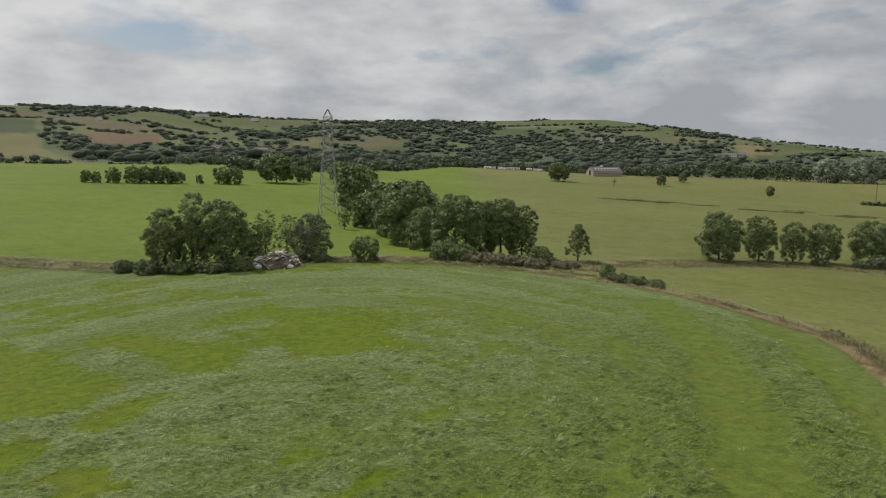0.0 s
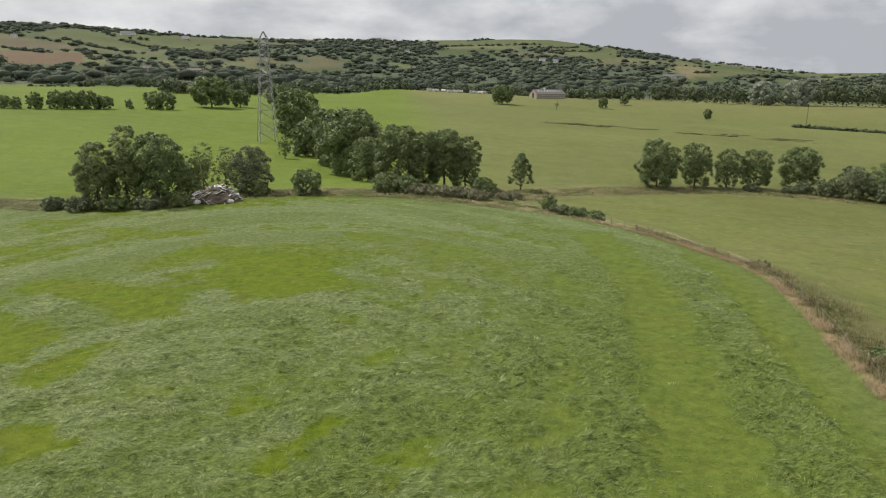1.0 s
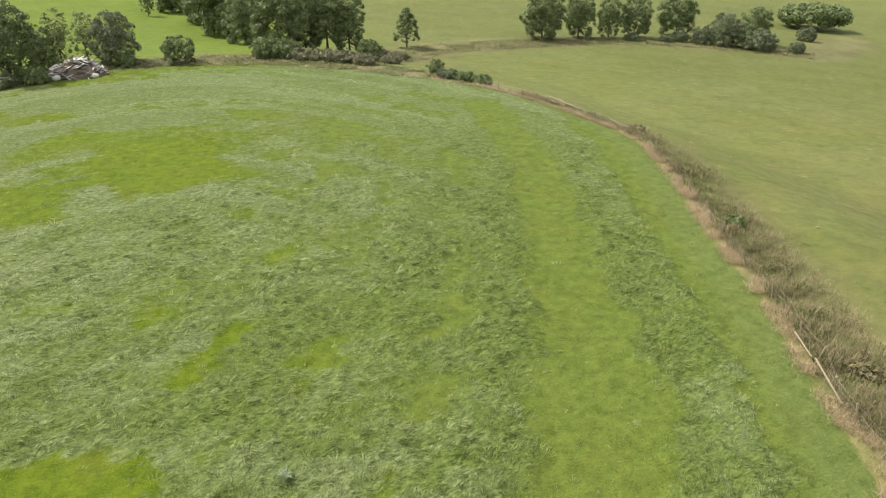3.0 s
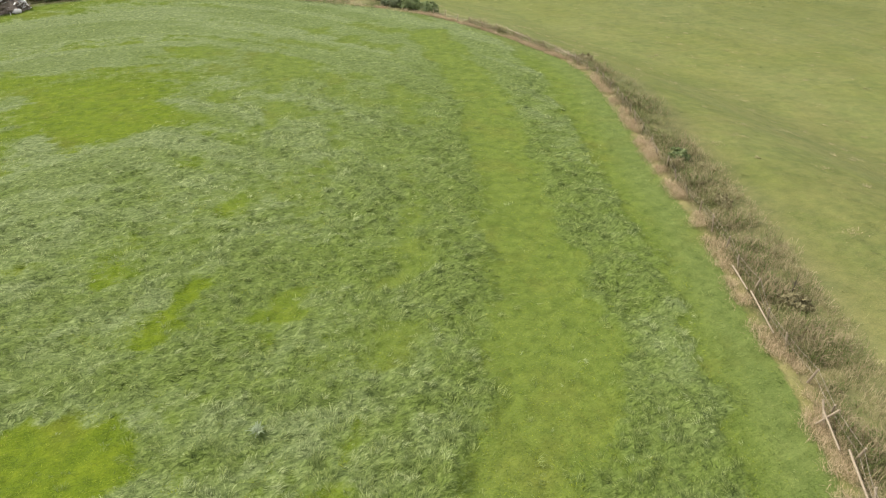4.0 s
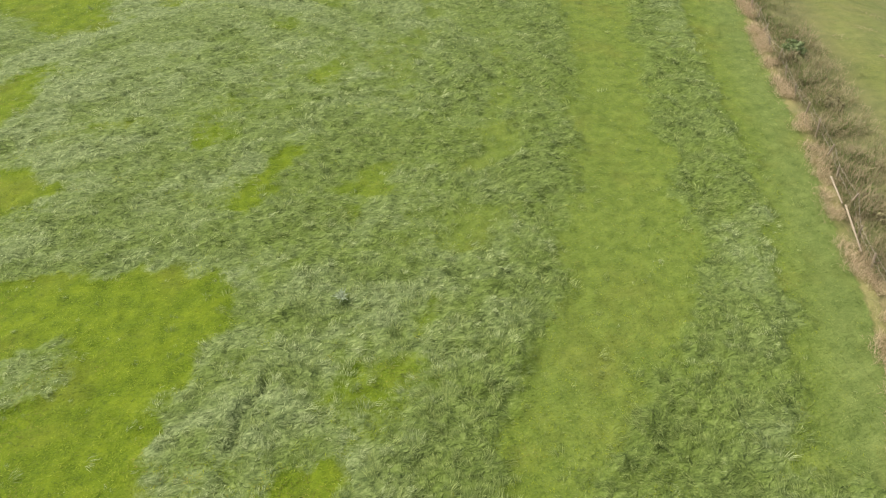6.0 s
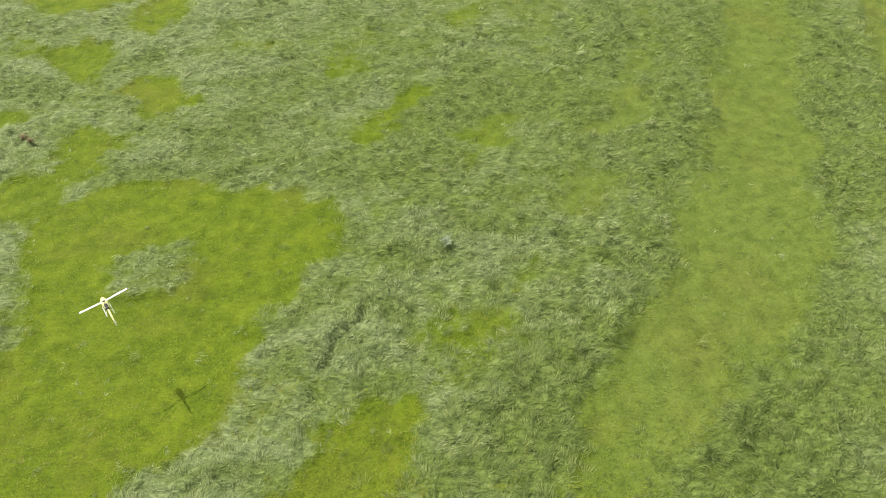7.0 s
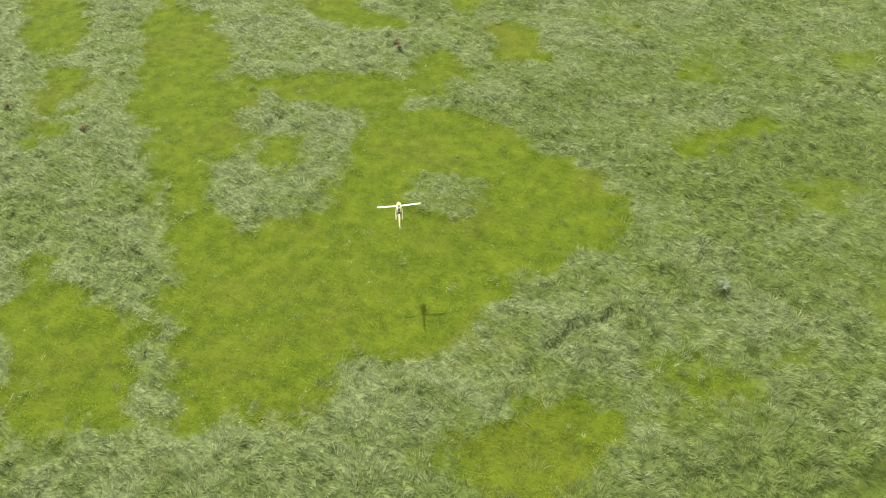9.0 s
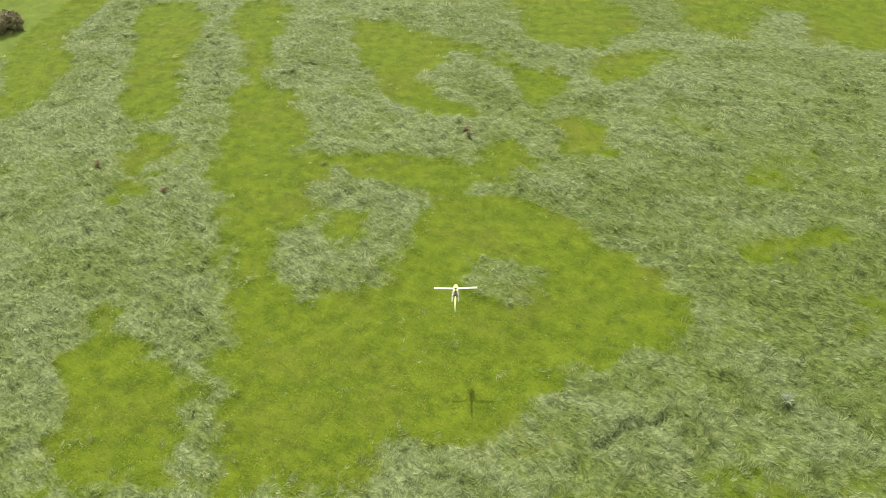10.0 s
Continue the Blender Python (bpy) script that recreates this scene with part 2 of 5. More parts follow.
MAT_BLACK = plain_material("black_carbon", (0.015, 0.015, 0.016), (0.04, 0.04, 0.042), 20.0, 0.4, bump=0)

# ---- helpers for meshes ----


def mesh_object(name, verts, faces, material, parent=None, label="", smooth=False):
    me = bpy.data.meshes.new(name)
    verts, faces = np.asarray(verts, np.float32), np.asarray(faces, np.int32)
    me.vertices.add(len(verts))
    me.vertices.foreach_set("co", verts.ravel())
    k = faces.shape[1]
    me.loops.add(faces.size)
    me.loops.foreach_set("vertex_index", faces.ravel())
    me.polygons.add(len(faces))
    me.polygons.foreach_set("loop_start", np.arange(0, faces.size, k, dtype=np.int32))
    me.update(calc_edges=True)
    if smooth:
        me.polygons.foreach_set("use_smooth", np.ones(len(faces), bool))
    me.materials.append(material)
    ob = new(name, me)
    ob.parent = parent
    return tagged(ob, label)


def part(name, bm, material, parent=None, label="", smooth=False):
    me = bpy.data.meshes.new(name)
    if smooth:
        for face in bm.faces:
            face.smooth = True
    bm.to_mesh(me)
    bm.free()
    me.materials.append(material)
    ob = new(name, me)
    ob.parent = parent
    return tagged(ob, label)


def empty(name, m, label, category, group=""):
    ob = new(name)
    ob.matrix_world = m
    return tagged(ob, label, category, group)


def add_box(bm, size, m=Matrix(), bevel=0.0):
    got = bmesh.ops.create_cube(bm, size=1.0, matrix=m @ Matrix.Diagonal((*size, 1)))
    if bevel:
        edges = {e for v in got["verts"] for e in v.link_edges}
        bmesh.ops.bevel(bm, geom=list(edges), offset=bevel, segments=1, affect="EDGES")
    return bm


def add_bar(bm, a, b, r0, r1=None, sides=6):
    """A round or many-sided bar from a to b, that may taper."""
    a, b = Vector(a), Vector(b)
    r1 = r0 if r1 is None else r1
    way = b - a
    m = Matrix.Translation((a + b) / 2) @ way.to_track_quat("Z", "Y").to_matrix().to_4x4()
    bmesh.ops.create_cone(bm, cap_ends=True, segments=sides, radius1=r0, radius2=r1, depth=way.length, matrix=m)
    return bm


def value_noise(x, y, seed=0):
    """Smooth noise from 0 to 1 on a unit lattice."""
    x, y = np.asarray(x, float), np.asarray(y, float)
    xi, yi = np.floor(x).astype(np.int64), np.floor(y).astype(np.int64)
    u, v = x - xi, y - yi
    u, v = u * u * (3 - 2 * u), v * v * (3 - 2 * v)

    def lattice(i, j):
        h = (i * 374761393 + j * 668265263 + seed * 974634777) & 0xFFFFFFFF
        h = ((h ^ (h >> 13)) * 1274126177) & 0xFFFFFFFF
        return ((h ^ (h >> 16)) & 0xFFFF) / 65535.0

    a, b = lattice(xi, yi), lattice(xi + 1, yi)
    c, d = lattice(xi, yi + 1), lattice(xi + 1, yi + 1)
    return (a * (1 - u) + b * u) * (1 - v) + (c * (1 - u) + d * u) * v


def layered(x, y, seed=0, layers=3):
    total, weight = 0.0, 0.0
    for k in range(layers):
        total = total + value_noise(x * 2**k, y * 2**k, seed + 7 * k) * 0.5**k
        weight += 0.5**k
    return total / weight


def smooth(a, b, v):
    v = np.clip((np.asarray(v, float) - a) / (b - a), 0, 1)
    return v * v * (3 - 2 * v)


# ---- the lie of the land ----
HUB = (2.8, 18.8)


def field_height(x, y):
    u, v = np.clip(x, -70, 70) / 30, (np.clip(y, -20, 150) - 45) / 30
    return 0.01 + 0.83 * u - 1.17 * v - 0.29 * u * u - 0.04 * u * v + 0.30 * v * v


def ridge_height(bearing):
    return 14.3 + 2450 * np.tan(np.radians(np.interp(bearing, (-60, -27, -18, -8, 4.7, 14.5, 17.5, 23, 27, 36, 60), (3.2, 3.35, 3.6, 3.05, 3.1, 3.35, 3.3, 2.6, 2.0, 1.0, 1.3))))


def terrain(x, y):
    x, y = np.asarray(x, float), np.asarray(y, float)
    dx, dy = x - HUB[0], y - HUB[1]
    far, bearing = np.hypot(dx, dy), np.degrees(np.arctan2(dx, dy))
    low = -5.66 - 0.0376 * np.clip(x, -130, 400) + 0.01557 * np.clip(y, -100, 450)
    low = low + 9.5 * np.exp(-(((far - 760) / 115) ** 2)) * smooth(0, 6, bearing) * (1 - smooth(17, 25, bearing))
    low = low - 1.4 * np.exp(-((x + 15) ** 2 + (y - 243) ** 2) / 50**2)
    low = low + 12 * smooth(570, 770, far) * smooth(17, 25, bearing) * (1 - smooth(950, 1300, far))
    w = 1 - smooth(0.88, 1.5, np.hypot(x / 45, (y - 60) / 75))
    z = w * field_height(x, y) + (1 - w) * low
    up = np.clip((far - 900) / 1550, 0, 1)
    rise = 0.45 * up + 0.55 * up * up * (3 - 2 * up)
    knolls = (layered(x / 420, y / 420, 3, 3) - 0.5) * 46 * np.sin(np.pi * up)
    z = z + rise * (ridge_height(bearing) - z) + knolls - smooth(2500, 4600, far) * 120
    return z


def height(x, y):
    return float(terrain(x, y))


# The fence and hedge round the mown field, from the far left to the near right.
EDGE = np.array([(-64, 128), (-42, 125), (-32, 123), (-19, 120.5), (-8, 125.5), (1, 126), (13, 121.5), (20.5, 116.5), (26, 111.5), (31, 107), (36.5, 101.5), (38.5, 96.4), (40.8, 88.8), (41.9, 77.8), (40.8, 71.6), (37.5, 62.5), (34.9, 56.7), (32.8, 51.5), (31.4, 47.9), (29.4, 42.9), (27.3, 38.7), (25.7, 35.3), (24.4, 32.4), (23.3, 30.4), (22.1, 28.1), (20.9, 26.5), (17.5, 21), (13, 13), (5, 0)], float)
FIELD = np.vstack([EDGE, np.array([(-20, 0), (-36, 22), (-47, 33), (-54, 42), (-64, 60), (-72, 95)], float)])

# Where the grass is short: the outlines of the mown strips and bare patches on the plan.
MAIN_LOBE = ((-11, 22.7), (-10.3, 23.5), (-11.8, 25.1), (-13.4, 26.5), (-14.9, 28.1), (-17.7, 30.6), (-16.9, 32.7), (-14.8, 31.9), (-13.1, 32.9), (-12.3, 34.9), (-13.2, 36.4), (-13.3, 37.8), (-14.3, 39.9), (-13.6, 41.9), (-11.2, 43.5), (-9.1, 43.8), (-7.3, 42.9), (-5.6, 42.5), (-2.9, 42.1), (-1.6, 40.9), (-0.7, 39.2), (-1.8, 36.6), (-3.2, 34.9), (-4.3, 32.5), (-4.3, 31.4), (-5.6, 30.1), (-6.4, 28.5), (-6.6, 27), (-6.6, 25.9))
MAIN_ARM = ((-17.4, 30.4), (-20.9, 33.2), (-24.6, 36.7), (-28.9, 41.4), (-35.4, 46.9), (-43.6, 54.4), (-40.8, 56.1), (-35.7, 50.1), (-30.8, 44.8), (-25.7, 43.8), (-23.3, 40.2), (-21.1, 41.1), (-18, 42.7), (-14.7, 45), (-13.8, 47.6), (-12.3, 46.9), (-12.2, 44.5), (-14.2, 42.7), (-18.6, 40.6), (-20.2, 40.2), (-19.9, 38.3), (-18.7, 36.7), (-18.8, 34.9), (-16.6, 32.4))
LONG_STRIP = ((31.5, 94), (29.3, 85.2), (26.6, 71), (24.1, 64), (21, 55.7), (18.5, 48.6), (16.3, 43.5), (15.4, 41.2), (14.2, 39.6), (12.7, 36.4), (10.1, 33.4), (8.2, 31), (7.6, 28.9), (7.3, 27.4), (8.8, 27.5), (9.7, 28.1), (11.8, 29.6), (13.5, 30.8), (15.6, 32.7), (17.3, 34.5), (19.1, 37.6), (20, 40.5), (21.6, 44.2), (22.7, 48.4), (25, 53.9), (28, 62.7), (31.4, 73.5), (32.6, 83), (34.5, 93))
EDGE_STRIP = ((39, 90), (38.1, 81.6), (37, 75), (33.4, 64.8), (30.8, 56.8), (28.2, 50.9), (26.5, 46.1), (25.4, 42.6), (23.8, 40), (23.4, 38.1), (22.2, 35.5), (21.4, 33.4), (20.1, 31.6), (19, 30), (17.8, 28.3), (16.3, 27), (20.5, 25.5), (23.5, 30), (26, 35), (29.6, 42.5), (33, 51.5), (38, 63), (42, 72), (43.5, 88))
OVAL_PATCH = ((-5.9, 87.7), (-2.2, 87.4), (1.3, 84.2), (2.6, 81), (1.8, 75.5), (-0.5, 73.2), (-3.2, 73.4), (-4.9, 78.8))
WEST_PATCHES = (
    ((-50.9, 50), (-46.7, 52.5), (-40.4, 47), (-38, 43.9), (-33.5, 40.9), (-31.9, 38.4), (-33.2, 37.3), (-35.5, 37.5), (-41.7, 42.6)),
    ((-32.1, 35.8), (-31.1, 37.2), (-28.9, 36.1), (-28.7, 33.8), (-30.3, 34)),
    ((-28.6, 32.5), (-27.5, 34), (-26.3, 32.9), (-27.1, 31.7)),
    ((-20.8, 26.4), (-20.9, 27.4), (-18.6, 26.1), (-16.9, 25.2), (-15.3, 25.9), (-13.9, 26), (-12.4, 24.3), (-10.9, 22.8), (-13.7, 20.7), (-17.1, 22.7), (-18.8, 24.1), (-19.7, 25.3)),
    ((-58.4, 44.7), (-53.5, 48.3), (-50.1, 42.6), (-40.7, 35.9), (-41.5, 33.7), (-43, 33.8), (-50.3, 37.8)),
)
NORTH_WEST_PATCHES = (
    ((-33.9, 56.7), (-30.3, 57.8), (-25, 57.7), (-21.8, 58.2), (-23.6, 55.8), (-23.6, 51.9), (-21.3, 49.6), (-18, 49.8), (-20.3, 47.7), (-23.3, 48.7), (-27.8, 51)),
    ((-21.7, 58.7), (-19.3, 57.1), (-15.3, 56.9), (-14.5, 55.5), (-15.2, 53.2), (-17.7, 54.2), (-19.8, 56.8)),
    ((-29.9, 80.8), (-22.6, 75.2), (-16.1, 68.5), (-15.1, 65.9), (-15.7, 62.9), (-17.6, 61.1), (-20.1, 62.3), (-25.6, 66.4), (-31, 73)),
    ((-15.4, 61.1), (-13.1, 64.4), (-11.1, 65), (-11.1, 60.3), (-12.8, 57.7), (-14.5, 58.5)),
    ((-12.5, 52.6), (-9.8, 53), (-9.4, 50.1), (-11, 49.7)),
)
LOW_PATCHES = (
    ((-0.2, 30.2), (2.2, 30.5), (2.3, 28.7), (1.3, 27.9), (-0.3, 27.2), (-2.8, 26.7), (-2.5, 27.4), (-1.2, 28.3), (-0.4, 29.1)),
    ((-17.1, 37.3), (-16.1, 38.6), (-14.8, 37.3), (-15.4, 35.8)),
)
MID_PATCHES = (
    ((-21, 82), (-14.6, 80.2), (-8.2, 76.6), (-7.5, 70.3), (-10, 69.8), (-11.4, 68.9), (-13.9, 72.6), (-18.5, 77.6)),
)
# Thinner places, where the short green shows through the laid grass.
THIN = (
    ((1.8, 34), (3, 34.8), (5.3, 34.8), (5.7, 34.2), (3.7, 33.3), (2.2, 33.4)),
    ((6.2, 37.2), (8, 37.4), (8.2, 36.6), (6.4, 36.1)), ((1.7, 46.3), (6, 46.6), (5.2, 45), (1.5, 45.4)),
    ((-24.8, 29.4), (-23.7, 29.6), (-21.6, 28.2), (-22.7, 27.9)), ((-31, 27.6), (-29.2, 28.4), (-25.4, 26.3), (-26.7, 25.4)),
    ((-6.3, 64.4), (-4.1, 66), (-3, 63.8), (-3.3, 60.5), (-5.4, 60.4)), ((-3.7, 53.9), (-1.2, 54.4), (0.1, 53.1), (-1.3, 50.8), (-3.7, 51.6)),
    ((2.2, 68.5), (5.4, 68.6), (5.5, 65.5), (2.4, 64.4)), ((9.5, 65.4), (12.4, 63.8), (10.9, 56.6), (8.6, 55.7), (8.7, 60.2)),
    ((12, 47.5), (13.3, 47.1), (12.4, 43.6), (11.1, 44.5)), ((17.1, 61.7), (18.8, 61.1), (17.1, 56.9), (15.9, 57.3)),
    ((-5.1, 48), (-3.4, 47.6), (-2.9, 45.3), (-4.4, 45.4)), ((-7.7, 58.1), (-5.4, 57.7), (-5.3, 55.1), (-7.6, 56)),
    ((-17.3, 56.6), (-14.9, 56.2), (-14.5, 54.2), (-16, 54.1)), ((-11.1, 65), (-7.1, 64.2), (-7.1, 61.8), (-10.4, 62.4)),
)
FAR_THIN = (
    ((-40.1, 101), (-32.6, 100.6), (-27.6, 96.5), (-33.6, 94.8)), ((-23.2, 107), (-17.2, 106.4), (-11.7, 102.4), (-16, 100.8), (-21.8, 102.5)),
    ((-14.3, 96.1), (-9.8, 97), (-6.2, 93.2), (-11, 91.1)), ((2.7, 97.3), (11.4, 98.6), (11.3, 92.7), (3.1, 92.2)),
    ((13, 92.1), (18.2, 90.5), (16.9, 82.1), (12.1, 85.8)), ((20.1, 99.5), (25.8, 92.9), (28, 84.4), (26.2, 82.5), (22.7, 91)),
)
SHORT = (MAIN_LOBE, MAIN_ARM, LONG_STRIP, EDGE_STRIP, OVAL_PATCH, *WEST_PATCHES, *NORTH_WEST_PATCHES, *LOW_PATCHES, *MID_PATCHES)


def inside(poly, x, y):
    hit = np.zeros(x.shape, bool)
    p = np.asarray(poly, float)
    for (x0, y0), (x1, y1) in zip(p, np.roll(p, -1, axis=0)):
        if y0 == y1:
            continue
        hit ^= ((y0 > y) != (y1 > y)) & (x < (x1 - x0) * (y - y0) / (y1 - y0) + x0)
    return hit


def line_gap(line, x, y, closed=False):
    """How far points lie from a line."""
    p = np.asarray(line, float)
    best = np.full(x.shape, 1e9)
    ends = np.roll(p, -1, axis=0) if closed else p[1:]
    for a, b in zip(p, ends):
        d = b - a
        k = np.clip(((x - a[0]) * d[0] + (y - a[1]) * d[1]) / max(d @ d, 1e-9), 0, 1)
        best = np.minimum(best, np.hypot(x - a[0] - k * d[0], y - a[1] - k * d[1]))
    return best


def depth_in(polys, x, y):
    """How deep points lie inside the nearest of some outlines; below 0 outside."""
    depth = np.full(x.shape, -9.0)
    for poly in polys:
        p = np.asarray(poly)
        lo, hi = p.min(0) - 3, p.max(0) + 3
        near = (x > lo[0]) & (x < hi[0]) & (y > lo[1]) & (y < hi[1])
        if near.any():
            sx, sy = x[near], y[near]
            gap = line_gap(poly, sx, sy, True)
            depth[near] = np.maximum(depth[near], np.where(inside(poly, sx, sy), gap, -gap))
    return depth


def long_grass(x, y):
    """From 0 (short and green) to 1 (long, pale and lodged) inside the field."""
    wob_x, wob_y = (layered(x / 1.1, y / 1.1, 11, 3) - 0.5) * 1.5, (layered(x / 1.1, y / 1.1, 12, 3) - 0.5) * 1.5
    px, py = x + wob_x, y + wob_y
    depth = depth_in(SHORT, px, py)
    isle = np.hypot((px + 8.1) / 1.2, py - 38.0) - 1.35 + (layered(x / 0.8, y / 0.8, 13, 2) - 0.5) * 1.6
    depth = np.minimum(depth, np.maximum(isle, -0.2))
    far = smooth(55, 80, y)
    value = 0.5 - np.clip(depth / (2.3 - 0.9 * smooth(4, 9, x) + 3.0 * far * (1 - 0.7 * smooth(8, 16, x))), -0.5, 0.5)
    thin = smooth(-1.2, 1.1, depth_in(THIN, px, py)) * 0.22 + smooth(-1.6, 1.6, depth_in(FAR_THIN, x + 2 * wob_x, y + 2 * wob_y)) * 0.45
    # farther off, the rounds of the mower run along the edge of the field
    r, a = np.hypot((x + 4) / 1.0, (y - 45) / 1.75), np.arctan2(x + 4, (y - 45) / 1.75)
    rounds = layered(r / 2.4, a * 1.5, 21, 3)
    patch = layered(x / 4.2, y / 2.8, 31, 3)
    # swaths beside the long strip, each as wide as the mower
    swath = line_gap(LONG_STRIP[1:12], x + wob_x, y + wob_y)
    stripe = np.exp(-(((swath + 0.9) % 5.4 - 5.4) / 0.9) ** 2) + np.exp(-(((swath + 0.9) % 5.4) / 0.9) ** 2)
    thin = thin + 0.34 * stripe * (x < np.interp(y, (27, 35, 48, 64, 85, 94), (7.5, 11.5, 18.3, 24.1, 29.3, 31.5))) * smooth(30, 38, y) * (1 - smooth(14, 24, swath)) * smooth(0.38, 0.62, layered(x / 3.0, y / 3.0, 33, 2)) * 1.4
    value = value - thin - (1 - smooth(0.36, 0.5, rounds)) * far * 0.42 - (1 - smooth(0.36, 0.54, patch)) * 0.38 * (1 - 0.4 * far)
    return np.clip(value, 0, 1)


def lay_way(x, y):
    """The heading in which the long grass lies: broad swirls with smaller ones in them."""
    return 0.6 + (layered(x / 5.5, y / 5.5, 82, 2) - 0.5) * 7 + (layered(x / 0.9, y / 0.9, 84, 2) - 0.5) * 4.2


def paleness(x, y):
    """How pale the long grass is coloured: in drifts, more so on the left, in streaks along the rounds farther off."""
    drift = 0.5 * smooth(0.44, 0.62, layered(x / 3.4, y / 2.0, 85, 3)) + 0.5 * smooth(0.42, 0.6, layered(x / 1.1, y / 0.8, 87, 2))
    left = 1 - smooth(-18, 8, x)
    r, a = np.hypot((x + 4) / 1.0, (y - 45) / 1.75), np.arctan2(x + 4, (y - 45) / 1.75)
    wheel = np.minimum(line_gap(((7.2, 92), (8.7, 77.7), (9.4, 72)), x, y), line_gap(((8.8, 91), (9.9, 77.3), (10.6, 72)), x, y))
    streak = smooth(0.45, 0.62, layered(r / 1.9, a * 1.6, 86, 3))
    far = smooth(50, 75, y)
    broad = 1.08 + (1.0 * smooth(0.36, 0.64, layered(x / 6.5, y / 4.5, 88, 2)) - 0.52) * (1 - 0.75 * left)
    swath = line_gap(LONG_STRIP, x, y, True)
    # shadowed swath edges beside the strip, painted as less pale grass
    edge_shade = 1 - 0.7 * np.exp(-((swath / 1.7) ** 2))
    # the extra paleness far off paints grazing sheen into the grass colour
    return edge_shade * np.clip(broad * (0.10 + 0.62 * left) * (0.4 + 0.6 * drift) * (1 - far) + 0.46 * broad * drift * (1 - far) + far * (0.3 * drift + 0.6 * streak) + 0.5 * (1 - smooth(0.15, 0.5, wheel)), 0, 1)


SEAM = ((-0.9, 31.6), (-0.85, 32.4), (-0.75, 33.1), (-0.3, 33.9), (0.3, 34.7), (0.5, 35.2))


def swell(x, y, long):
    """How far the laid grass stands over the ground: lumps, hollows and a trodden seam."""
    r, a = np.hypot((x + 4) / 1.0, (y - 45) / 1.75), np.arctan2(x + 4, (y - 45) / 1.75)
    wx, wy = x + 0.5 * layered(x / 1.7, y / 1.7, 68, 1), y + 0.5 * layered(x / 1.7, y / 1.7, 69, 1)
    wave = layered(wx / 0.85 + 0.3 * wy, wy / 0.62, 61, 2)
    lump = (1 - np.abs(2 * wave - 1)) ** 1.5 * 0.22 + (layered(x / 0.36, y / 0.31, 65, 2) - 0.5) * 0.4
    row = (layered(r / 0.9, a * 9, 66, 2) - 0.5) * 0.6 * smooth(2, 14, x)
    seam = 0.27 * (1 - smooth(0.06, 0.26, line_gap(SEAM, x + 0.12 * np.sin(3 * y), y)))
    calm = 1 - 0.7 * smooth(50, 100, y)
    return calm * long * (0.05 + lump + row - seam + (layered(x / 2.6, y / 2.6, 62, 2) - 0.5) * 0.22) + (layered(x / 0.42, y / 0.36, 64, 2) - 0.5) * 0.15


def field_cells(x, y):
    """The hillside fields: the number of the field that a point lies in, and how near its hedge is."""
    u, v = x / 250, y / 150
    iu, iv = np.floor(u), np.floor(v)
    d1, d2, who = np.full(x.shape, 9.0), np.full(x.shape, 9.0), np.zeros(x.shape)
    for i in (-1, 0, 1):
        for j in (-1, 0, 1):
            cu, cv = iu + i, iv + j
            su, sv = cu + value_noise(cu, cv, 51), cv + value_noise(cu, cv, 52)
            d, mark = np.hypot(u - su, v - sv), value_noise(cu, cv, 53)
            closer = d < d1
            d2 = np.where(closer, d1, np.minimum(d2, d))
            who = np.where(closer, mark, who)
            d1 = np.where(closer, d, d1)
    return who, (d2 - d1) * 150


WEST_PLOTS = (
    ((0.194, 0.194, 0.085), ((-608, 1201), (-569, 1247), (-492, 1087), (-344, 869), (-401, 798))),
    ((0.072, 0.099, 0.045), ((-776, 1530), (-699, 1507), (-579, 1269), (-612, 1208))),
    ((0.183, 0.132, 0.081), ((-559, 1352), (-480, 1365), (-405, 1367), (-359, 1199), (-426, 1153), (-484, 1194))),
    ((0.154, 0.134, 0.08), ((-631, 1580), (-518, 1622), (-479, 1468), (-563, 1437))),
    ((0.133, 0.154, 0.065), ((-633, 1778), (-500, 1868), (-376, 1687), (-399, 1492), (-550, 1648))),
    ((0.172, 0.178, 0.09), ((-202, 1451), (-132, 1477), (-115, 1353), (-168, 1280))),
)
EAST_PLOTS = (
    ((0.157, 0.184, 0.082), ((122, 1565), (204, 1528), (190, 1433), (128, 1487))),
    ((0.126, 0.153, 0.065), ((250, 2260), (560, 2360), (850, 2150), (799, 1945), (796, 1809), (688, 1822), (594, 1959), (367, 2122))),
    ((0.157, 0.177, 0.082), ((545, 1798), (688, 1822), (645, 1707), (533, 1711))),
    ((0.231, 0.204, 0.109), ((800, 1590), (890, 1640), (739, 1321), (677, 1320))),
    ((0.141, 0.161, 0.07), ((895, 1630), (1120, 1700), (1190, 1690), (960, 1440), (728, 1297))),
    ((0.133, 0.14, 0.072), ((-394, 1965), (-224, 2122), (-200, 1971), (-350, 1891))),
)
PLOTS = WEST_PLOTS + EAST_PLOTS
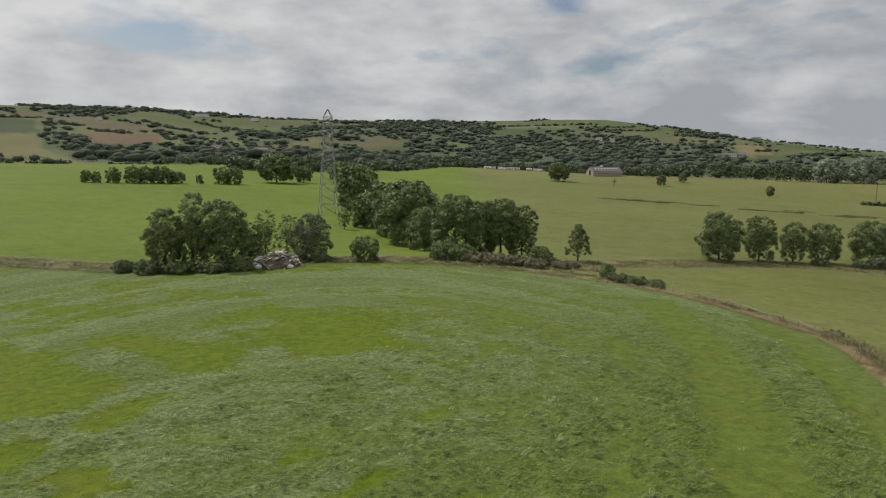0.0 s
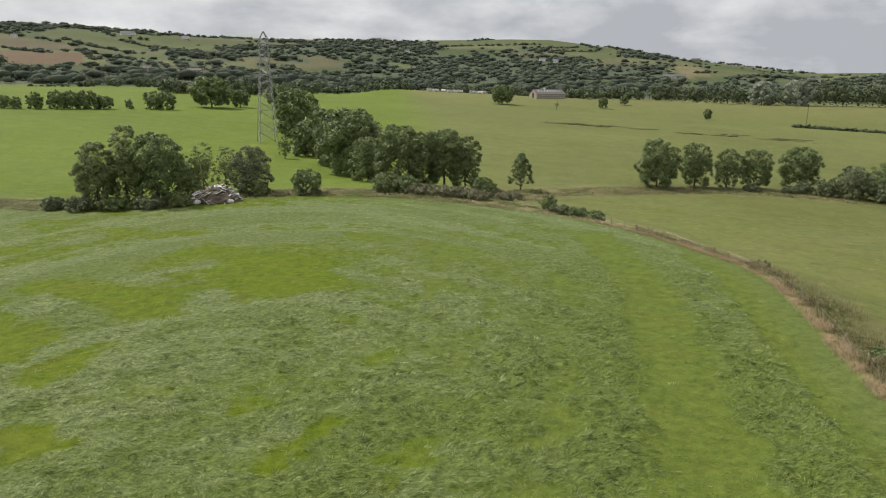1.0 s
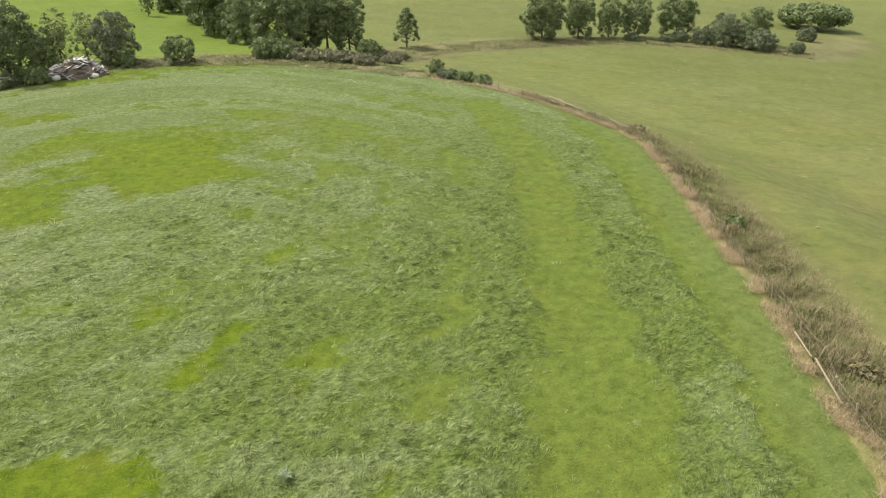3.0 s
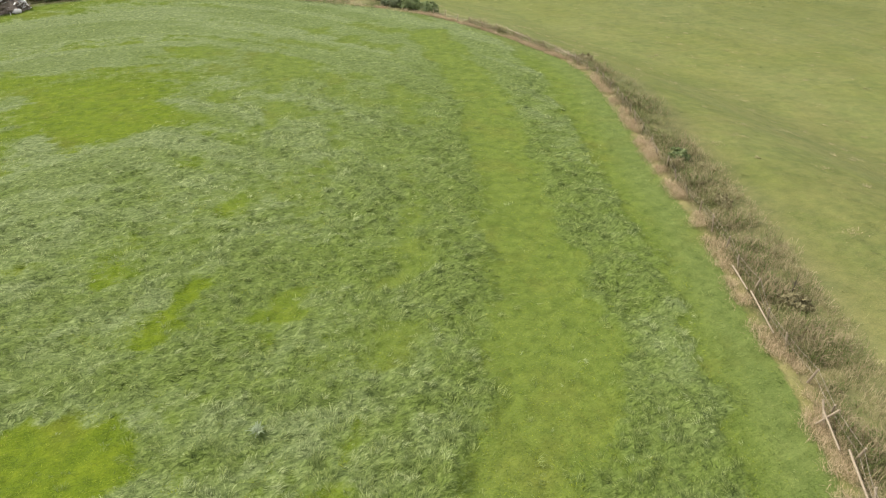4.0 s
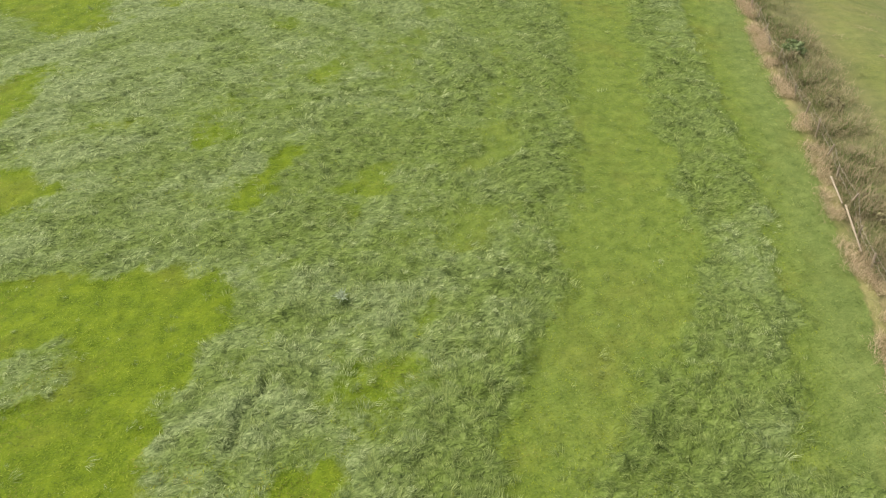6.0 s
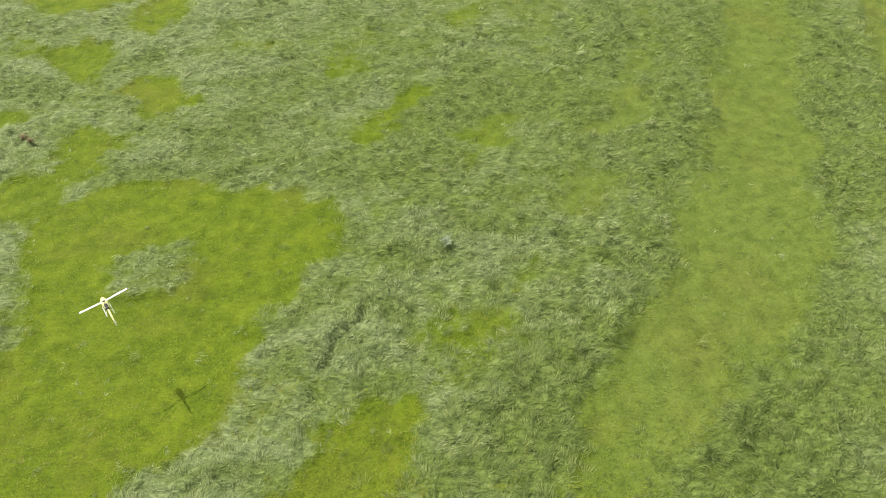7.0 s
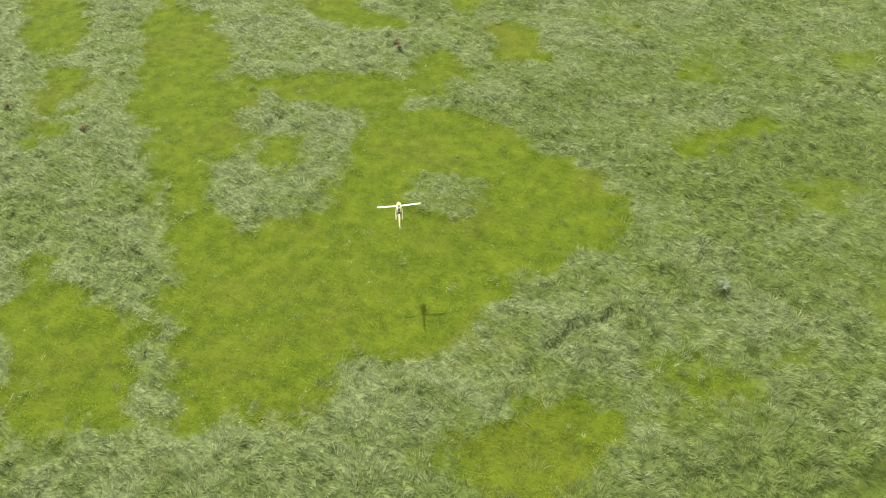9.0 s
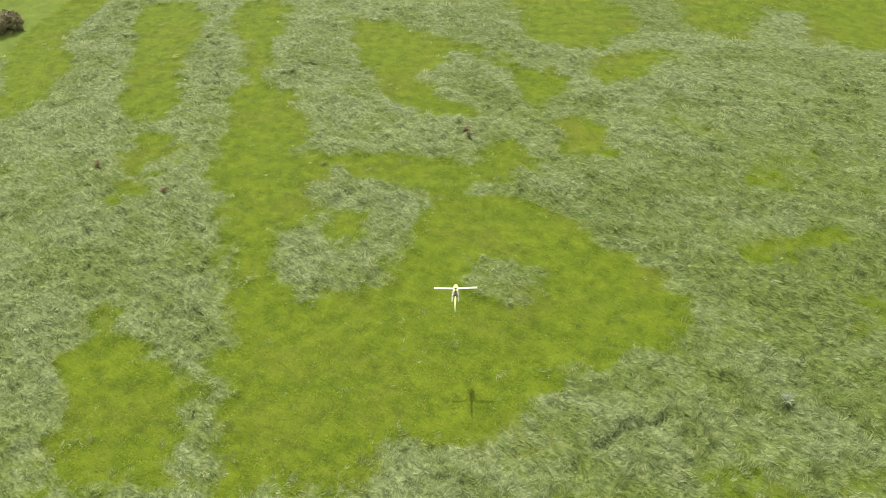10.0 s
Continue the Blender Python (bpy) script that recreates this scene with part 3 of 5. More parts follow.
# Woods and clearings on the hillside.
WOOD_WEST = ((-608, 1322), (-501, 1135), (-426, 1016), (-347, 880), (-240, 865), (-193, 908), (-184, 1052), (-259, 1307), (-333, 1439), (-373, 1460), (-322, 1200), (-316, 1113), (-331, 1104), (-387, 1201), (-418, 1227), (-375, 1110), (-427, 1155), (-447, 1142), (-528, 1271), (-664, 1538), (-659, 1474))
WOOD_CREST = ((-1011, 2107), (-755, 1660), (-682, 1589), (-659, 1637), (-697, 1788), (-637, 1768), (-607, 1878), (-544, 2017), (-413, 1942), (-565, 2326), (-702, 2167), (-811, 2245), (-902, 2205), (-979, 2182))
WOOD_MIDDLE = ((-353, 1751), (-284, 1435), (-216, 1270), (-183, 1331), (-140, 1496), (-173, 1844), (-258, 1642))
WOOD_FOOT = ((-193, 908), (-89, 970), (-127, 1363), (-168, 1277), (-208, 1185))
WOOD_CENTRE = ((-248, 1775), (-167, 1920), (-136, 2112), (68, 2360), (349, 2204), (307, 1898), (243, 1751), (358, 1818), (446, 1850), (573, 1892), (345, 1133), (-110, 807), (-174, 1256), (-116, 1349), (-127, 1468), (-203, 1459))
WOOD_EAST = ((485, 1907), (547, 1926), (585, 1847), (629, 1706), (629, 1551), (744, 1745), (776, 1916), (857, 1968), (920, 1945), (1051, 2071), (796, 1579), (650, 1339), (671, 1267), (733, 1272), (1047, 1430), (849, 1160), (178, 697))
WOOD_VALLEY = ((600, 770), (640, 1010), (900, 1250), (1300, 1500), (1500, 1250), (900, 760))
WOODS = (WOOD_VALLEY, WOOD_WEST, WOOD_CREST, WOOD_MIDDLE, WOOD_FOOT, WOOD_CENTRE, WOOD_EAST)
CLEARINGS = (((128, 1583), (133, 1528), (154, 1476), (195, 1466), (179, 1548)), ((83, 1591), (91, 1576), (119, 1589), (116, 1609)), ((646, 1710), (630, 1566), (651, 1601), (683, 1685)))
WEST_HEDGES = (((-750, 1480), (-718, 1595)), ((-559, 1425), (-448, 1323)), ((-553, 1697), (-451, 1609)), ((-449, 1464), (-358, 1247)), ((-452, 1599), (-364, 1504)), ((-465, 1817), (-356, 1720)), ((-358, 1751), (-251, 1598), (-151, 1616)), ((-750, 2124), (-416, 1956), (-220, 2335)), ((-423, 840), (-385, 837)), ((-327, 748), (-295, 718)))
EAST_HEDGES = (((334, 2065), (611, 2016)), ((442, 2253), (539, 2329)), ((574, 1829), (730, 1902)), ((739, 2041), (749, 1921)), ((828, 2077), (847, 1918), (1024, 2017)), ((1147, 2167), (1275, 2106), (1359, 2041), (1459, 1989)), ((765, 1293), (838, 1331)), ((1206, 1884), (1226, 1841)), ((535, 1883), (695, 1967)), ((737, 1378), (792, 1399)))


def wooded(x, y):
    """True where the hillside is wooded."""
    px, py = x + (layered(x / 45, y / 45, 41, 2) - 0.5) * 50, y + (layered(x / 45, y / 45, 42, 2) - 0.5) * 70
    value = np.zeros(np.shape(x), bool)
    for poly in WOODS:
        value |= inside(poly, px, py)
    value &= layered(x / 120, y / 70, 43, 3) > 0.385
    for poly in CLEARINGS:
        value &= ~inside(poly, x, y)
    return value


def build_ground():
    bearing = np.radians(np.concatenate([np.arange(-102, 66.01, 0.37), np.arange(70.5, 257, 4.5)]))
    rings = np.concatenate([np.array([0.01]), np.arange(0.8, 10, 0.8), np.arange(10, 70, 0.2), np.arange(70, 140, 0.45), 140 * 1.02 ** np.arange(0, 177)])
    rr, bb = np.meshgrid(rings, bearing, indexing="ij")
    x, y = HUB[0] + rr * np.sin(bb), HUB[1] + rr * np.cos(bb)
    z = terrain(x, y)
    mown = inside(FIELD, x, y)
    long = np.where(mown, long_grass(x, y), 0.0)
    z = z + smooth(3, 8, rr) * np.where(mown, swell(x, y, long), (layered(x / 1.3, y / 1.3, 63, 3) - 0.5) * 0.22 * (1 - smooth(120, 260, rr)))
    nr, nb = rr.shape
    i, j = np.meshgrid(np.arange(nr - 1), np.arange(nb), indexing="ij")
    k = (j + 1) % nb
    faces = np.stack([i * nb + j, (i + 1) * nb + j, (i + 1) * nb + k, i * nb + k], -1).reshape(-1, 4)[:, ::-1]
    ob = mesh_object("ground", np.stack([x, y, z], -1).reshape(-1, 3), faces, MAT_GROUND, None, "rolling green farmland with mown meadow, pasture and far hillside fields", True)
    tagged(ob, category="ground", kind="structure")
    # base colours of what grows where
    verge = line_gap(EDGE, x, y)
    tone = np.zeros(x.shape + (4,))
    tone[..., 3] = 1
    n = layered(x / 9, y / 9, 71, 4)[..., None]
    n2 = layered(x / 60, y / 60, 72, 3)[..., None]
    n3 = layered(x / 1.6, y / 1.6, 73, 3)[..., None]
    lush, dull = np.array((0.116, 0.164, 0.02)), np.array((0.127, 0.145, 0.043))
    right = smooth(-6, 30, (x - 0.10 * y))[..., None]
    base = lush * (1 - right) + dull * right
    base = base * (0.82 + 0.36 * n2) + (n - 0.5) * 0.022
    base = base * (1.06 - 0.2 * n3)
    worn = (smooth(0.44, 0.62, layered(x / 5, y / 3.5, 74, 3)) * (1 - smooth(70, 130, y)) * smooth(0, 0.3, right[..., 0]))[..., None]
    base = base * (1 - 0.15 * worn) + 0.15 * worn * np.array((0.19, 0.165, 0.07))
    ditch = line_gap(np.array([(28, 128), (41, 149), (50, 153), (64, 157), (86, 161), (103, 158), (116, 151), (130, 141), (160, 160)], float), x, y)
    rough_land = (1 - smooth(2.5, 6, np.minimum(verge * (1 - 0.45 * smooth(100, 112, y)), ditch - 2)))[..., None] * (~mown)[..., None]
    base = base * (1 - rough_land) + rough_land * (np.array((0.14, 0.138, 0.06)) * (0.6 + 0.8 * n))
    # duller than the dry blades: shade between their stems painted into the ground
    straw = 0.5 * (1 - smooth(0.1, 1.2, verge + (n3[..., 0] - 0.5) * 2))[..., None] * (0.35 + 0.65 * smooth(15, 30, x))[..., None]
    base = base * (1 - straw) + straw * np.array((0.235, 0.185, 0.1))
    # hillside fields
    who, hedge = field_cells(x, y)
    hill = smooth(820, 960, rr)[..., None]
    kinds = np.array([(0.11, 0.14, 0.055), (0.125, 0.15, 0.062), (0.09, 0.12, 0.05), (0.155, 0.165, 0.078), (0.115, 0.145, 0.055), (0.14, 0.135, 0.072)])
    plot = kinds[np.clip((who * 6).astype(int), 0, 5)] * (0.64 + 0.24 * n2)
    plot = np.where((hedge < 3)[..., None], np.array((0.07, 0.085, 0.045)), plot)
    for tint, poly in PLOTS:
        plot = np.where(inside(poly, x, y)[..., None], np.array(tint) * (0.58 + 0.22 * n2), plot)
    # wooded ground lifted to grey-green as well, haze painted between the crowns
    plot = np.where(wooded(x, y)[..., None], np.array((0.08, 0.1, 0.065)), plot)
    crest = smooth(600, 720, rr)[..., None] * right * (1 - hill)
    base = base * (1 - 0.4 * crest) + 0.4 * crest * np.array((0.18, 0.175, 0.075))
    base = base * (1 - hill) + plot * hill
    tone[..., :3] = np.clip(base, 0.01, 0.8)
    me = ob.data
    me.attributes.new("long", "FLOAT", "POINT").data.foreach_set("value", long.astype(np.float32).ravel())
    me.attributes.new("dull", "FLOAT", "POINT").data.foreach_set("value", np.where(mown, 0.5 * smooth(3, 11, x) + 0.4 * (1 - smooth(1.5, 4, line_gap(EDGE[8:], x, y))), 0.7 * right[..., 0] * (1 - hill[..., 0])).astype(np.float32).ravel())
    # far ground is paled further, silvery grazing brightness put into its colour
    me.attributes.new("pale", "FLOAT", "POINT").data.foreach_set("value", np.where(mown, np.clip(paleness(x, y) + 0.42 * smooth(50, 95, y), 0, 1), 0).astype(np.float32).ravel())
    me.attributes.new("mown", "FLOAT", "POINT").data.foreach_set("value", (mown & (verge > 0.5)).astype(np.float32).ravel())
    me.attributes.new("tone", "FLOAT_COLOR", "POINT").data.foreach_set("color", tone.astype(np.float32).ravel())
    return ob


build_ground()

# ---- grass ----


def blades(name, x, y, z, length, width, lean, heading, material, label, category):
    """Many single blades of grass: each a narrow bent diamond."""
    hx, hy = np.sin(heading), np.cos(heading)
    flat, up = np.cos(lean) * length, np.sin(lean) * length
    base = np.stack([x, y, z], -1)
    side = np.stack([hy, -hx, np.zeros_like(hx)], -1) * (width / 2)[:, None]
    mid = base + np.stack([hx * flat * 0.45, hy * flat * 0.45, up * 0.7], -1)
    tip = base + np.stack([hx * flat, hy * flat, up * 0.85], -1)
    verts = np.stack([base, mid + side, mid - side, tip], 1).reshape(-1, 3)
    k = np.arange(len(x))[:, None] * 4
    faces = np.concatenate([k + np.array([0, 1, 2]), k + np.array([2, 1, 3])])
    ob = mesh_object(name, verts, faces, material, None, label)
    return tagged(ob, category=category, kind="stuff")


def scatter(rng, n, most):
    """Points round the hub, thinning out as they lie farther from the eye's height."""
    r_axis = np.linspace(2, most, 4000)
    share = np.cumsum(r_axis / (r_axis**2 + 400))
    r = np.interp(rng.random(n) * share[-1], share, r_axis)
    b = np.radians(rng.uniform(-101, 65, n))
    x, y = HUB[0] + r * np.sin(b), HUB[1] + r * np.cos(b)
    ok = inside(FIELD, x, y) & (line_gap(EDGE, x, y) > 0.6)
    return x[ok], y[ok], np.maximum(1, np.hypot(r[ok], 20) / 30)


def build_grass():
    rng = np.random.default_rng(5)
    x, y, k = scatter(rng, 190000, 135)
    long = long_grass(x, y)
    hollow = layered(x / 0.22 + 0.3 * y, y / 0.17, 67, 2)
    keep = (long + (layered(x / 0.7, y / 0.7, 81) - 0.5) * 0.9 + rng.normal(0, 0.24, len(x)) > 0.5) & (((hollow > 0.45) & (k <= 2.2)) | (rng.random(len(x)) < 0.2) | ((k > 2.2) & (rng.random(len(x)) < 0.6)))
    x, y, k = x[keep], y[keep], k[keep]
    way = lay_way(x, y) + rng.normal(0, 0.35, len(x))
    rise = rng.uniform(0.05, 0.8, len(x)) ** 1.2
    reach = rng.uniform(0.12, 0.27, len(x))
    # here and there a long lock arches over the rest
    lock = rng.random(len(x)) < (0.06 + 0.1 * smooth(-2, 6, x)) * (k < 2.2)
    reach = np.where(lock, reach * 2.1, reach)
    rise = np.where(lock, rng.uniform(0.3, 0.75, len(x)), rise)
    count = np.where(lock, 15, 6)
    shade = rng.random(len(x))
    # lump tops get more pale blades, so lit crests are painted by colour
    crest = np.clip(0.75 + 2.0 * (swell(x, y, 1.0) - 0.12), 0.35, 1.6)
    pale = rng.uniform(0.06, 0.92, len(x)) < paleness(x, y) * crest
    for keep, material, label in ((pale, MAT_LONG, "long pale grass, lodged and wind-laid in the meadow"), (~pale, MAT_GREEN, "long mid-green grass, lodged and wind-laid in the meadow")):
        i = np.repeat(np.flatnonzero(keep), count[keep])
        m = len(i)
        side, back = rng.normal(0, 0.045, m) * k[i] * np.where(lock[i], 1.7, 1.0), rng.uniform(-0.07, 0.07, m) * k[i] ** 0.6
        bx = x[i] + np.cos(way[i]) * side + np.sin(way[i]) * back
        by = y[i] - np.sin(way[i]) * side + np.cos(way[i]) * back
        bz = terrain(bx, by) + swell(bx, by, long_grass(bx, by)) - 0.02
        ob = blades("grass", bx, by, bz, reach[i] * rng.uniform(0.7, 1.15, m) * k[i] ** 0.45, rng.uniform(0.009, 0.018, m) * k[i], rise[i] * rng.uniform(0.6, 1.2, m) / k[i] ** 0.7, way[i] + rng.normal(0, 0.28, m) + side / k[i] * 3, material, label, "grass")
        ob.data.attributes.new("tuft", "FLOAT", "POINT").data.foreach_set("value", np.repeat(shade[i], 4).astype(np.float32))

    x, y, k = scatter(rng, 620000, 120)
    long = long_grass(x, y)
    ok = long + (layered(x / 0.7, y / 0.7, 81) - 0.5) * 0.9 < 0.55
    x, y, k, long = x[ok], y[ok], k[ok], long[ok]
    dull = rng.random(len(x)) < 0.5 * smooth(3, 11, x) + 0.4 * (1 - smooth(1.5, 4, line_gap(EDGE[8:], x, y)))
    z = terrain(x, y) + swell(x, y, long) - 0.02
    tired = (rng.random(len(x)) < 0.5 * smooth(0.5, 0.64, layered(x / 2.6, y / 2.0, 83, 3))) & ~dull
    shade = np.clip(layered(x / 0.3, y / 0.24, 89, 2) * 2.4 - 0.7, 0, 1)
    for keep, material, label in ((tired, MAT_SHORT_DRY, "short olive-brown grass in worn patches of the mown strips"), (~dull & ~tired, MAT_SHORT, "short yellow-green grass of the mown strips"), (dull, MAT_SHORT_DULL, "short mid-green grass of the mown strips")):
        m, q = int(keep.sum()), k[keep]
        ob = blades("short_grass", x[keep], y[keep], z[keep], rng.uniform(0.08, 0.19, m) * q**0.6, rng.uniform(0.011, 0.023, m) * q, rng.uniform(0.1, 0.55, m) / q**0.5, rng.uniform(0, 6.3, m), material, label, "grass")
        ob.data.attributes.new("tuft", "FLOAT", "POINT").data.foreach_set("value", np.repeat(shade[keep], 4).astype(np.float32))


build_grass()


def along(line, gap, start=0.0):
    """Points at even steps along a line, with the heading there."""
    p = np.asarray(line, float)
    seg = np.hypot(*np.diff(p, axis=0).T)
    total = np.concatenate([[0], np.cumsum(seg)])
    s = np.arange(start, total[-1], gap)
    x, y = np.interp(s, total, p[:, 0]), np.interp(s, total, p[:, 1])
    ahead = np.interp(s + 0.4, total, p[:, 0]) - x, np.interp(s + 0.4, total, p[:, 1]) - y
    return x, y, np.arctan2(*ahead)


def build_verge():
    """Tall dry grass on the field's edge and brown weeds behind the fence."""
    rng = np.random.default_rng(8)

    def band(n, near, out, line):
        x, y, h = along(line, 0.05)
        k = rng.integers(0, len(x), n)
        off = rng.uniform(near, out, n)
        side = h[k] - math.pi / 2
        return x[k] + np.sin(side) * off + rng.normal(0, 0.2, n), y[k] + np.cos(side) * off + rng.normal(0, 0.2, n)

    x, y = band(84000, -0.7, 0.35, EDGE[9:])
    ok = layered(x / 0.9, y / 0.9, 91, 2) + rng.normal(0, 0.06, len(x)) > 0.47
    x, y = x[ok], y[ok]
    m = len(x)
    blades("dry_grass", x, y, terrain(x, y), rng.uniform(0.22, 0.6, m), rng.uniform(0.006, 0.015, m), rng.uniform(0.4, 1.3, m), rng.uniform(0, 6.3, m), MAT_STRAW, "tall straw-coloured grass along the fence line", "grass")
    ditch = np.array([(28, 128), (41, 149), (50, 153), (64, 157), (86, 161), (103, 158), (116, 151), (130, 141)], float)
    for count, cut, seed, material, label in ((20000, 0.53, 95, TAN, "tangled tan weeds along a field ditch"), (18000, 0.42, 99, TUFT, "rank green growth along a field ditch"), (16000, 0.5, 100, RUSH, "brown rushes and dead stems along a field ditch")):
        x, y = band(count, -5, 4.5, ditch)
        ok = layered(x / 3, y / 3, seed, 3) > cut
        x, y = x[ok], y[ok]
        m = len(x)
        blades("weeds", x, y, terrain(x, y), rng.uniform(0.2, 0.6, m), rng.uniform(0.04, 0.1, m), rng.uniform(0.15, 0.9, m), rng.uniform(0, 6.3, m), material, label, "weeds")
    for count, cut, tall, material, label in ((20000, 0.5, 0.5, TAN, "tall straw-coloured grass under the hedge trees"), (30000, 0.36, 0.6, TUFT, "rank green grass under the hedge trees"), (14000, 0.5, 0.6, MAT_WEED, "brown weeds under the hedge trees")):
        x, y = band(count, -0.8, 7.0, EDGE[:10])
        ok = layered(x / 2.2, y / 2.2, int(count / 100), 3) > cut
        x, y = x[ok], y[ok]
        m = len(x)
        blades("verge_grass", x, y, terrain(x, y), rng.uniform(0.3, tall + 0.2, m), rng.uniform(0.04, 0.09, m), rng.uniform(0.05, 0.6, m), rng.uniform(0, 6.3, m), material, label, "grass")
    rough_line = np.array([(112, 392), (138, 376), (158, 357), (200, 342), (232, 318)], float)
    x, y = band(26000, -10, 10, rough_line)
    ok = layered(x / 16, y / 6, 96, 2) > 0.63
    x, y = x[ok], y[ok]
    m = len(x)
    blades("rush_tufts", x, y, terrain(x, y), rng.uniform(0.3, 0.8, m), rng.uniform(0.15, 0.35, m), rng.uniform(0.2, 1.0, m), rng.uniform(0, 6.3, m), RUSH, "brown rush tufts in a wet hollow", "rushes")
    # brown clumps of seeding weeds, tallest beside the wire
    for seed, count, cut, tall, material, label in ((92, 46000, 0.515, 1.5, MAT_WEED, "brown seeding weeds and rough grass behind the fence"), (94, 60000, 0.4, 0.75, PASTURE, "rough green grass behind the fence"), (92, 50000, 0.47, 1.2, TUFT, "dark green rank growth behind the fence")):
        off = rng.random(count) ** 1.4
        x, y = band(count, 0.25, 1.3 + 2.5 * off, EDGE[11:])
        lush = layered(x / 1.3, y / 1.3, seed, 3)
        ok = lush + rng.normal(0, 0.04, count) > cut
        x, y, lush = x[ok], y[ok], lush[ok]
        m = len(x)
        rise = 0.12 + np.clip(lush - cut + 0.08, 0, 0.3) * 2.2
        blades("weeds", x, y, terrain(x, y), tall * rise * rng.uniform(0.5, 1.1, m), rng.uniform(0.010, 0.026, m), rng.uniform(0.4, 1.4, m), rng.uniform(0, 6.3, m), material, label, "weeds")
    x, y = band(30000, 0.4, 3.6, EDGE[16:28])
    tuft = layered(x / 0.8, y / 0.8, 97, 2)
    ok = tuft + rng.normal(0, 0.08, len(x)) > 0.4
    x, y, tuft = x[ok], y[ok], tuft[ok]
    m = len(x)
    blades("dry_grass", x, y, terrain(x, y), (0.2 + tuft) * rng.uniform(0.25, 0.8, m), rng.uniform(0.009, 0.02, m), rng.uniform(0.6, 1.4, m), rng.uniform(0, 6.3, m), TAN, "tan seeding grass tufts behind the fence", "grass")
    n = 90000
    x, y = 22 + 98 * rng.random(n) ** 1.5, 20 + 130 * rng.random(n) ** 1.3
    ok = ~inside(FIELD, x, y) & (layered(x / 1.7, y / 1.7, 93, 3) > 0.51)
    x, y = x[ok], y[ok]
    m = len(x)
    blades("pasture_tufts", x, y, terrain(x, y), rng.uniform(0.1, 0.24, m), rng.uniform(0.014, 0.036, m), rng.uniform(0.1, 0.7, m), rng.uniform(0, 6.3, m), PASTURE, "scattered grass tufts on the grazed pasture", "grass")
    # bleached and rank tufts, in small drifts
    for clusters, count, wide, material, label in ((420, 17000, 0.034, TAN, "bleached dry tufts scattered over the pasture"), (520, 13000, 0.04, TUFT, "small dark green tufts scattered over the pasture")):
        sx, sy = 24 + 90 * rng.random(clusters) ** 1.4, 22 + 110 * rng.random(clusters) ** 1.2
        spread = rng.uniform(0.1, 0.42, clusters)
        i = rng.integers(0, clusters, count)
        x, y = sx[i] + rng.normal(0, 1, count) * spread[i], sy[i] + rng.normal(0, 0.9, count) * spread[i]
        ok = ~inside(FIELD, x, y) & (line_gap(EDGE, x, y) > 4)
        x, y = x[ok], y[ok]
        m = len(x)
        blades("dry_tufts" if material is TAN else "rank_tufts", x, y, terrain(x, y), rng.uniform(0.12, 0.32, m), rng.uniform(0.014, wide, m), rng.uniform(0.2, 0.9, m), rng.uniform(0, 6.3, m), material, label, "grass")
    n = 90000
    x, y = rng.uniform(-120, 260, n), 20 + 420 * rng.random(n) ** 1.2
    gap = np.hypot(x - HUB[0], y - HUB[1])
    ok = ~inside(FIELD, x, y) & (layered(x / 1.8, y / 1.8, 98, 2) > 0.61) & (gap > 30) & (x > 24 + 0.1 * y)
    x, y, gap = x[ok], y[ok], gap[ok]
    m = len(x)
    size = np.clip(gap / 90, 0.8, 3.0)
    blades("pasture_tufts", x, y, terrain(x, y), rng.uniform(0.15, 0.35, m) * size**0.5, rng.uniform(0.03, 0.08, m) * size, rng.uniform(0.15, 0.6, m), rng.uniform(0, 6.3, m), TUFT, "darker rank tufts left standing on the pasture", "grass")


TAN = leaf_material("tan_grass", (0.17, 0.14, 0.065), (0.40, 0.34, 0.19), 0.75, 0.1)
TUFT = leaf_material("rank_tufts", (0.07, 0.095, 0.02), (0.15, 0.172, 0.05), 0.75, 0.1)
RUSH = leaf_material("rushes", (0.075, 0.08, 0.03), (0.19, 0.175, 0.08), 0.8, 0.05)
PASTURE = leaf_material("pasture_grass", (0.075, 0.1, 0.024), (0.24, 0.235, 0.09), 0.75, 0.1)
build_verge()

